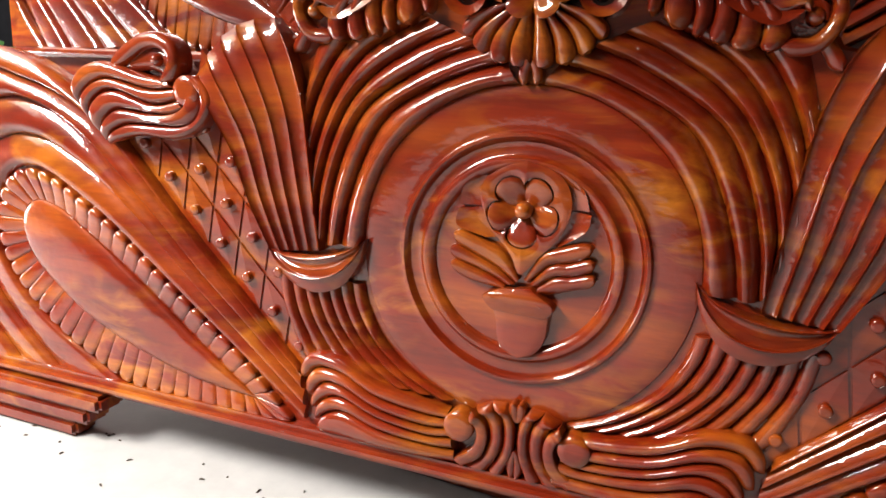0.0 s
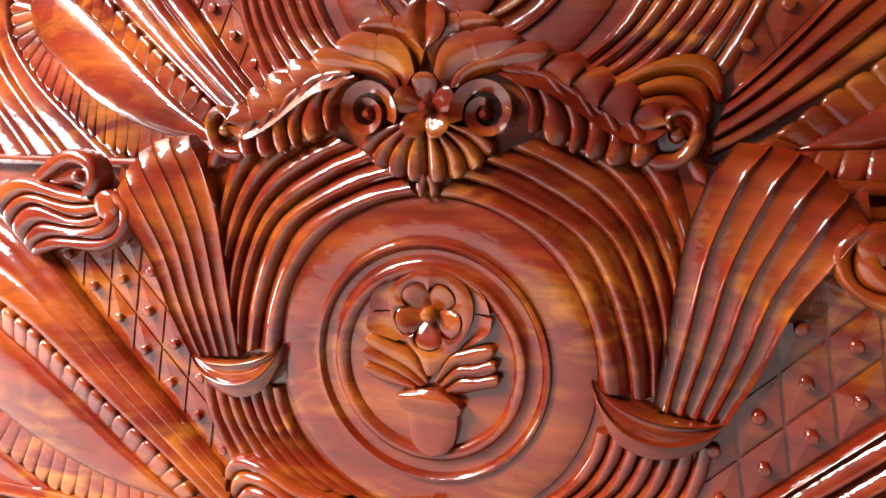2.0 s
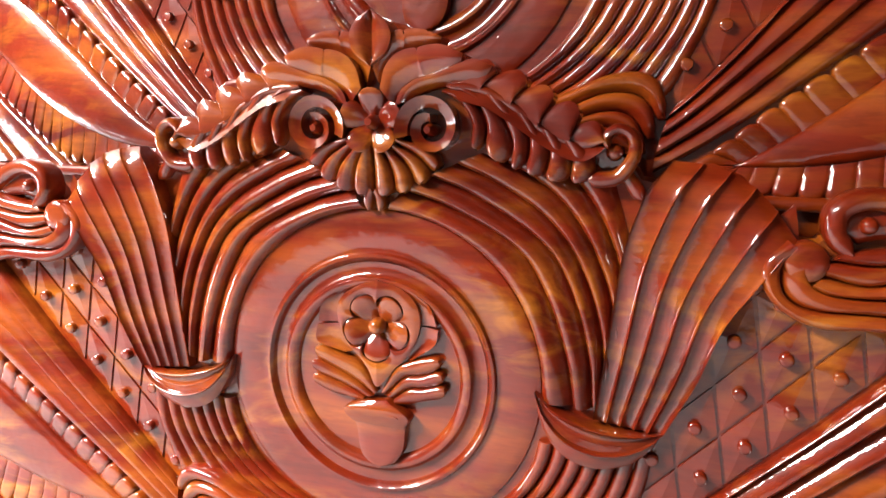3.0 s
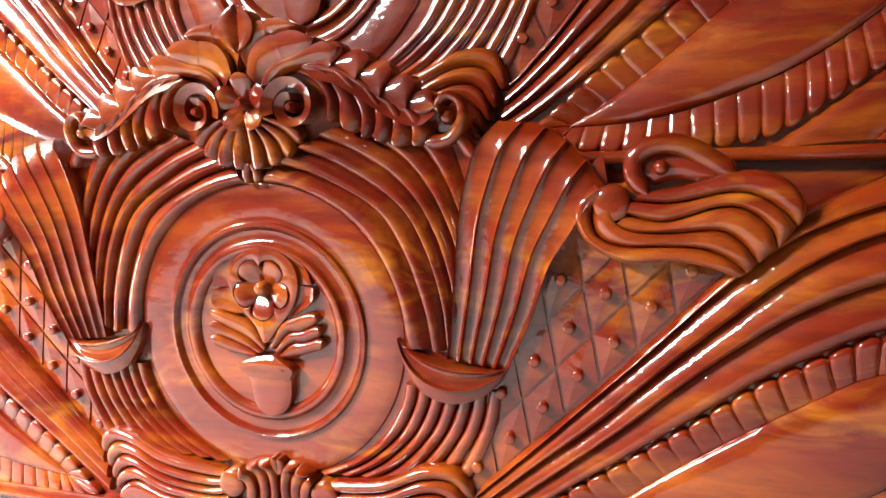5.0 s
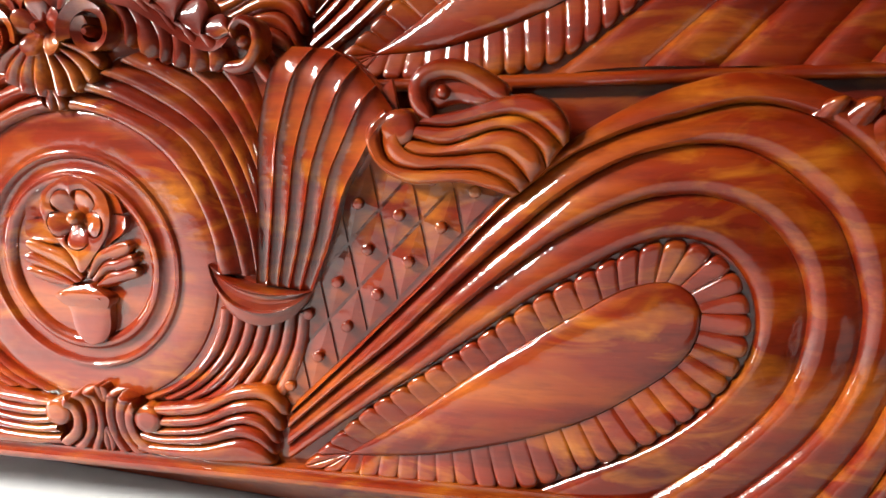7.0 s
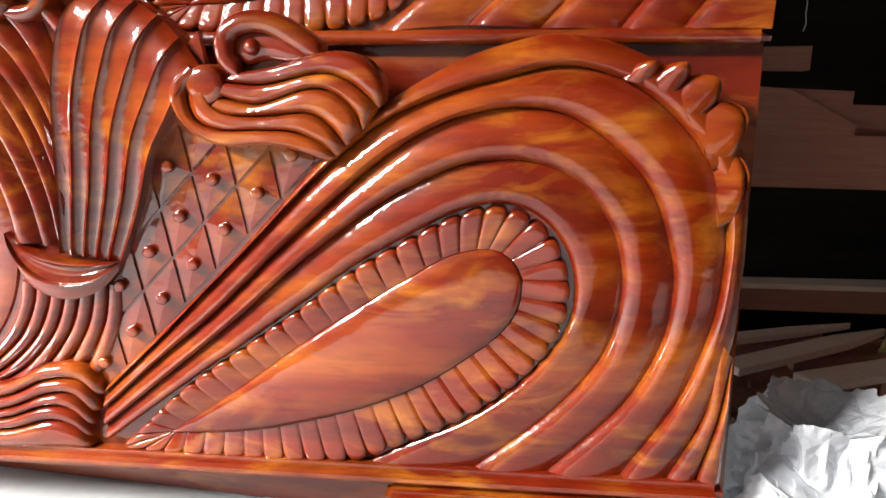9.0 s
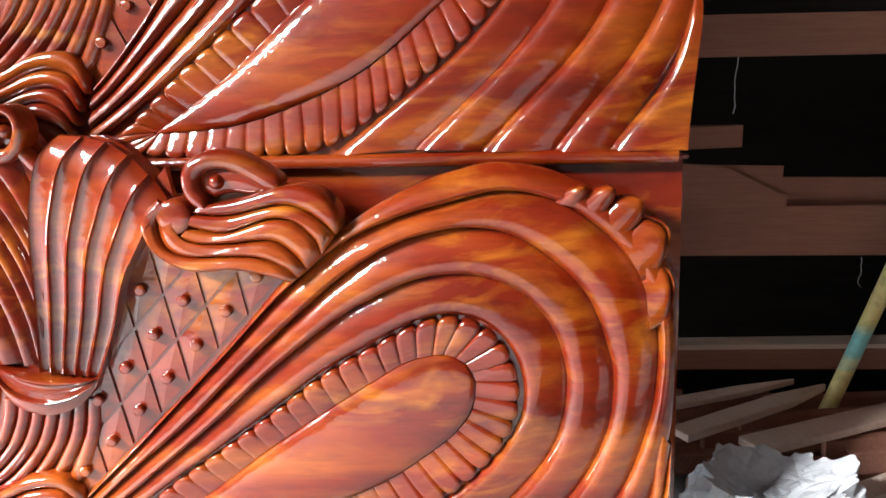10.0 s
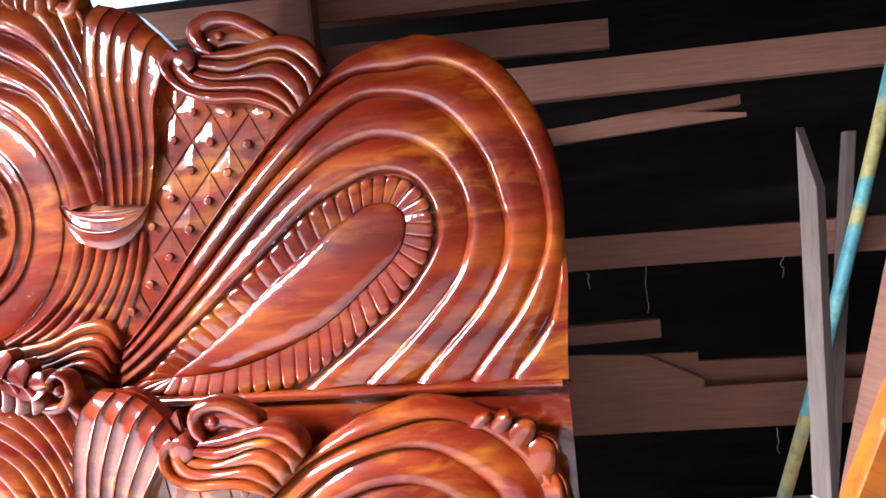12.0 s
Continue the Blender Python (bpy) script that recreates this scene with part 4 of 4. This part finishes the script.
plank("rack_plank", 0.60, 1.205, 0.452, 0.418, 0.404, 0.074, 0.014, bite=0.75, label="rough brown plank with a split end lying on the rack")
plank("rack_plank", 0.60, 1.200, 0.4665, 0.418, 0.404, 0.068, 0.009)
plank("rack_plank", 0.60, 1.600, 0.475, 0.416, 0.390, 0.050, 0.02)
plank("rack_plank", 0.60, 1.326, 0.480, 0.870, 0.902, 0.030, 0.03, bite=0.8)
plank("rack_plank", 0.70, 1.330, 0.520, 0.885, 0.930, 0.018, 0.03)
plank("rack_plank", 0.70, 1.140, 0.480, 0.500, 0.500, 0.035, 0.03)
plank("rack_plank", 0.10, 1.100, 0.560, 1.10, 1.075, 0.055, 0.03)
plank("rack_plank", 0.10, 2.400, 0.555, 1.20, 1.16, 0.060, 0.05)


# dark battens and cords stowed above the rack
plank("rack_plank", 0.46, 1.60, 0.600, 1.290, 1.262, 0.030, 0.03, mat=SHADE_DARK, label="dark thin batten stowed under the shed roof")
plank("rack_plank", 0.62, 0.70, 0.545, 1.225, 1.420, 0.020, 0.02, mat=SHADE_DARK, label="dark short batten stowed upright under the shed roof")


def cord(points, r, name="cord", mat=None, parent=None):
    """A slack cord through the given places."""
    path = [Vector(p) for p in points]
    fine = []
    for k in range(len(path) - 1):
        a, b, c, d = path[max(k - 1, 0)], path[k], path[k + 1], path[min(k + 2, len(path) - 1)]
        for u in (0.0, 0.25, 0.5, 0.75):
            fine.append(0.5 * (2 * b + (c - a) * u + (2 * a - 5 * b + 4 * c - d) * u**2 + (3 * b - a - 3 * c + d) * u**3))
    fine.append(path[-1])
    verts = []
    for k, p in enumerate(fine):
        way = (fine[min(k + 1, len(fine) - 1)] - fine[max(k - 1, 0)]).normalized()
        u = way.orthogonal().normalized()
        v = way.cross(u)
        verts += [tuple(p + r * (math.cos(w) * u + math.sin(w) * v)) for w in (0, 1.26, 2.51, 3.77, 5.03)]
    faces = [(5 * k + j, 5 * k + (j + 1) % 5, 5 * k + 5 + (j + 1) % 5, 5 * k + 5 + j) for k in range(len(fine) - 1) for j in range(5)]
    return part(name, verts, faces + [tuple(range(4, -1, -1)), tuple(range(5 * len(fine) - 5, 5 * len(fine)))], mat or CORD, parent)


for points in (((0.74, 0.535, 1.232), (0.82, 0.530, 1.290), (0.93, 0.535, 1.245), (1.06, 0.540, 1.275), (1.16, 0.540, 1.224)), ((0.70, 0.545, 1.240), (0.86, 0.545, 1.252), (1.00, 0.545, 1.226), (1.20, 0.545, 1.222))):
    tagged(cord(points, 0.006), "slack dark cord lying on a rack plank", "cord", "cords on the rack")


# ---- clutter to the right ----
def bar(name, a, b, w, d, mat, label, category, group="", tip=0.0, twist=0.0, cut=0.0):
    """A sawn stick of section w by d from a to b; tip: how far it narrows at b."""
    a, b = Vector(a), Vector(b)
    bm = bmesh.new()
    rings = []
    for f, k in ((0, 1), (0.35, 1.03), (0.7, 0.97), (1, 1 - tip)):
        rings.append([bm.verts.new((x * w * k / 2, y * d / 2, f * (b - a).length)) for x, y in ((-1, -1), (1, -1), (1, 1), (-1, 1))])
    for p, q in zip(rings, rings[1:]):
        for j in range(4):
            bm.faces.new((p[j], p[(j + 1) % 4], q[(j + 1) % 4], q[j]))
    bm.faces.new(rings[0][::-1])
    for v in rings[-1]:
        v.co.z -= cut * (0.5 - v.co.x / w)
    bm.faces.new(rings[-1])
    bmesh.ops.recalc_face_normals(bm, faces=bm.faces)
    bmesh.ops.bevel(bm, geom=bm.edges[:], offset=0.0012, segments=1, affect='EDGES')
    me = bpy.data.meshes.new(name)
    bm.to_mesh(me)
    bm.free()
    me.materials.append(mat)
    ob = new(name, me)
    ob.matrix_world = Matrix.Translation(a) @ (b - a).to_track_quat('Z', 'Y').to_matrix().to_4x4() @ Matrix.Rotation(radians(twist), 4, 'Z')
    return tagged(ob, label, category, group)


bar("stake", (1.284, 0.150, 0.0), (1.310, 0.165, 0.852), 0.030, 0.018, STAKE, "grey weathered wooden stake with a cut point, standing upright", "stake", "stakes", 0.0, cut=0.09)
bar("stake", (1.385, 0.434, 0.0), (1.482, 0.434, 0.852), 0.030, 0.016, STAKE, "thin grey-brown wooden stake leaning upright", "stake", "stakes", 0.2)
bar("stake", (1.330, 0.300, 0.0), (1.560, 0.330, 0.860), 0.055, 0.016, ROUGH_WOOD, "wide brown offcut board leaning upright", "stake", "stakes", 0.3)
bar("leaning_board", (1.010, -0.388, 0.0), (1.635, -0.330, 1.430), 0.26, 0.020, ORANGE, "smooth orange varnished board leaning on the partition", "board", twist=90)

# white string knotted round the first stake
string = thing("string", "loose white string knotted round a weathered stake", "string")
for k, z in enumerate((0.306, 0.316)):
    ring = [(1.2935 + 0.0185 * math.cos(w), 0.1555 + 0.0125 * math.sin(w), z + 0.003 * math.sin(2 * w + k)) for w in np.linspace(0, 2 * math.pi, 13)]
    cord(ring, 0.0016, "loop", STRING, string)
cord([(1.2805, 0.1415, 0.3110), (1.2675, 0.1305, 0.2960), (1.2575, 0.1265, 0.2600), (1.2515, 0.1265, 0.2240)], 0.0018, "loose_end", STRING, string)
cord([(1.2825, 0.1415, 0.3140), (1.2735, 0.1285, 0.3220), (1.2595, 0.1245, 0.3140)], 0.0018, "loose_end", STRING, string)
cord([(1.2975, 0.1415, 0.3100), (1.3055, 0.1285, 0.2960), (1.3145, 0.1245, 0.2780)], 0.0018, "loose_end", STRING, string)

# painted pole, slightly bowed
pole_path = [Vector((1.236 + 0.385 * f + 0.012 * math.sin(math.pi * f), 0.385 + 0.055 * f, 1.16 * f)) for f in np.linspace(0, 1, 14)]
verts, faces = [], []
for k, p in enumerate(pole_path):
    for j in range(10):
        w = 2 * math.pi * j / 10
        verts.append((p.x + 0.0125 * math.cos(w), p.y + 0.0125 * math.sin(w), p.z))
for k in range(13):
    faces += [(k * 10 + j, k * 10 + (j + 1) % 10, (k + 1) * 10 + (j + 1) % 10, (k + 1) * 10 + j) for j in range(10)]
faces += [tuple(range(9, -1, -1)), tuple(range(130, 140))]
tagged(part("pole", verts, faces, POLE), "thin pole with worn yellow and teal paint leaning on the rack", "pole")

# heap of laths
rng = random.Random(4)
for k in range(34):
    lay = k // 7
    x, y, yaw = rng.uniform(1.0, 1.32), rng.uniform(0.27, 0.44), rng.uniform(-4, 22)
    far = rng.uniform(0.35, 0.7)
    z = 0.008 + 0.018 * lay
    e = (x + far * math.cos(radians(yaw)), min(y + far * math.sin(radians(yaw)) * 0.5, 0.44), z + rng.uniform(-0.004, 0.006))
    bar("lath", (x - 0.05, y, z), e, 0.018, rng.uniform(0.022, 0.038), ROUGH_WOOD, "pale sawn wooden lath lying in a heap on the floor", "lath", "laths in the heap", rng.choice((0.0, 0.5, 0.8)))
bar("lath", (0.90, 0.305, 0.118), (1.235, 0.443, 0.112), 0.026, 0.010, LATH, "pale split wooden lath on top of the heap", "lath", "laths in the heap", 0.85)
bar("lath", (1.00, 0.252, 0.116), (1.275, 0.420, 0.112), 0.034, 0.012, LATH, "pale split wooden lath on top of the heap", "lath", "laths in the heap", 0.85)
bar("lath", (0.96, 0.345, 0.090), (1.190, 0.440, 0.100), 0.030, 0.014, ROUGH_WOOD, "pale split wooden lath on top of the heap", "lath", "laths in the heap", 0.4)
bar("lath", (1.09, 0.228, 0.110), (1.560, 0.440, 0.102), 0.044, 0.012, LATH, "broad pale orange plank across the heap of laths", "lath", "laths in the heap")
bar("lath", (1.20, 0.184, 0.050), (1.520, 0.330, 0.066), 0.034, 0.020, LATH, "pale split wooden lath on top of the heap", "lath", "laths in the heap")
bar("lath", (1.14, 0.310, 0.070), (1.420, 0.400, 0.082), 0.030, 0.016, LATH, "pale split wooden lath on top of the heap", "lath", "laths in the heap", 0.5)
bar("lath", (0.98, 0.300, 0.062), (1.040, 0.430, 0.098), 0.030, 0.020, ROUGH_WOOD, "pale split wooden lath on top of the heap", "lath", "laths in the heap", 0.3)


def crumple(name, centre, radius, height, seed, n=150, m=76):
    """A crumpled sheet: a hollow heap with flat facets between sharp creases."""
    verts, faces = [], []
    for i in range(m):
        f = i / (m - 1)
        for j in range(n):
            a = 2 * math.pi * j / n
            # up the outside, over a rolled rim, then down into the hollow
            up = math.sin(min(f / 0.66, 1) * math.pi / 2)
            r = radius * (1.0 - 0.25 * up if f < 0.66 else 0.75 * (1 - (f - 0.66) / 0.34))
            z = height * (up if f < 0.66 else 1 - 0.28 * math.sin((f - 0.66) / 0.34 * math.pi / 2))
            p = Vector((r * math.cos(a), r * math.sin(a), z))
            warp = p + 0.030 * noise.noise_vector(p * 9 + Vector((seed, 0, 0)))
            warp.z *= 0.55
            crease = sum(deep * (1.7 * abs(noise.noise(warp * fold + Vector((0, seed * 3.1, fold)))) - 0.4) for fold, deep in ((10, 0.026), (24, -0.017), (58, -0.008)))
            q = p + Vector((math.cos(a), math.sin(a), 0.8)) * crease
            verts.append((centre[0] + q.x, centre[1] + 0.8 * q.y, max(centre[2] + q.z, 0.001)))
    for i in range(m - 1):
        faces += [(i * n + j, i * n + (j + 1) % n, (i + 1) * n + (j + 1) % n, (i + 1) * n + j) for j in range(n)]
    faces.append(tuple((m - 1) * n + j for j in range(n)))
    return part(name, verts, faces, PLASTIC, angle=16)


tagged(crumple("plastic_sheet", (1.085, 0.130, 0.0), 0.118, 0.128, 1), "crumpled white plastic sheet bunched on the floor", "plastic sheet")
tagged(crumple("plastic_sheet", (1.050, 0.030, 0.0), 0.074, 0.070, 2), "crumpled white plastic sheet bunched on the floor", "plastic sheet")
tagged(crumple("plastic_sheet", (1.175, 0.070, 0.0), 0.070, 0.065, 3), "crumpled grey-white plastic sheet bunched on the floor", "plastic sheet")

# chips on the floor in front of the boards
rng = random.Random(9)
verts, faces = [], []
for k in range(170):
    x, y = rng.uniform(-0.95, 0.7), 0.02 - 0.55 * rng.random() ** 1.6
    a, l, w = rng.uniform(0, 3.14), rng.uniform(0.0012, 0.005), rng.uniform(0.0008, 0.0018)
    i = len(verts)
    for sx, sy, z in ((-1, -1, 0.0), (1, -1, 0.0), (1, 1, 0.0), (-1, 1, 0.0), (0, 0, 0.002)):
        verts.append((x + sx * l * math.cos(a) - sy * w * math.sin(a), y + sx * l * math.sin(a) + sy * w * math.cos(a), 0.0008 + z))
    faces += [(i, i + 1, i + 4), (i + 1, i + 2, i + 4), (i + 2, i + 3, i + 4), (i + 3, i, i + 4)]
tagged(part("wood_chips", verts, faces, CHIP), "dark wood chips scattered on the cement floor", "debris", kind="stuff")

# green plant outside, beyond the end of the headboard
plant = thing("plant", "green leafy plant outside beyond the headboard", "plant")
rng = random.Random(3)
part("stem", [(-1.52 + 0.006 * math.cos(w), 0.62 + 0.006 * math.sin(w), z) for z in (0.0, 0.55) for w in (0, 2.1, 4.2)], [(0, 1, 4, 3), (1, 2, 5, 4), (2, 0, 3, 5), (3, 4, 5)], LEAF_GREEN, plant)
for k in range(26):
    a, tilt, z, far = rng.uniform(0, 6.28), rng.uniform(-0.4, 0.7), rng.uniform(0.2, 0.56), rng.uniform(0.08, 0.16)
    d, s_ = Vector((math.cos(a), math.sin(a), tilt)), Vector((-math.sin(a), math.cos(a), 0))
    base = Vector((-1.52, 0.62, z))
    pts = [base, base + d * far * 0.5 + s_ * far * 0.22, base + d * far - Vector((0, 0, far * 0.3)), base + d * far * 0.5 - s_ * far * 0.22, base + d * far * 0.5 + Vector((0, 0, 0.008))]
    part("leaf", pts, [(0, 1, 4), (1, 2, 4), (2, 3, 4), (3, 0, 4)], LEAF_GREEN, plant)


def thread(x, y, z, far, seed):
    """A loose white thread hanging from a plank."""
    rng = random.Random(seed)
    pts = [Vector((x + rng.uniform(-0.003, 0.003), y, z - far * k / 7)) for k in range(8)]
    verts = [(p.x + 0.0007 * math.cos(w), p.y + 0.0007 * math.sin(w), p.z) for p in pts for w in (0, 2.1, 4.2)]
    faces = [(3 * k + j, 3 * k + (j + 1) % 3, 3 * k + 3 + (j + 1) % 3, 3 * k + 3 + j) for k in range(7) for j in range(3)]
    tagged(part("thread", verts, faces + [(0, 1, 2), (21, 22, 23)], PLASTIC), "loose white thread hanging from a rack plank", "thread", "threads on the rack")


for k, (x, z, far) in enumerate(((1.115, 0.641, 0.085), (1.010, 0.640, 0.030), (1.360, 0.640, 0.040), (1.330, 0.322, 0.050))):
    thread(x, 0.4535, z, far, k)
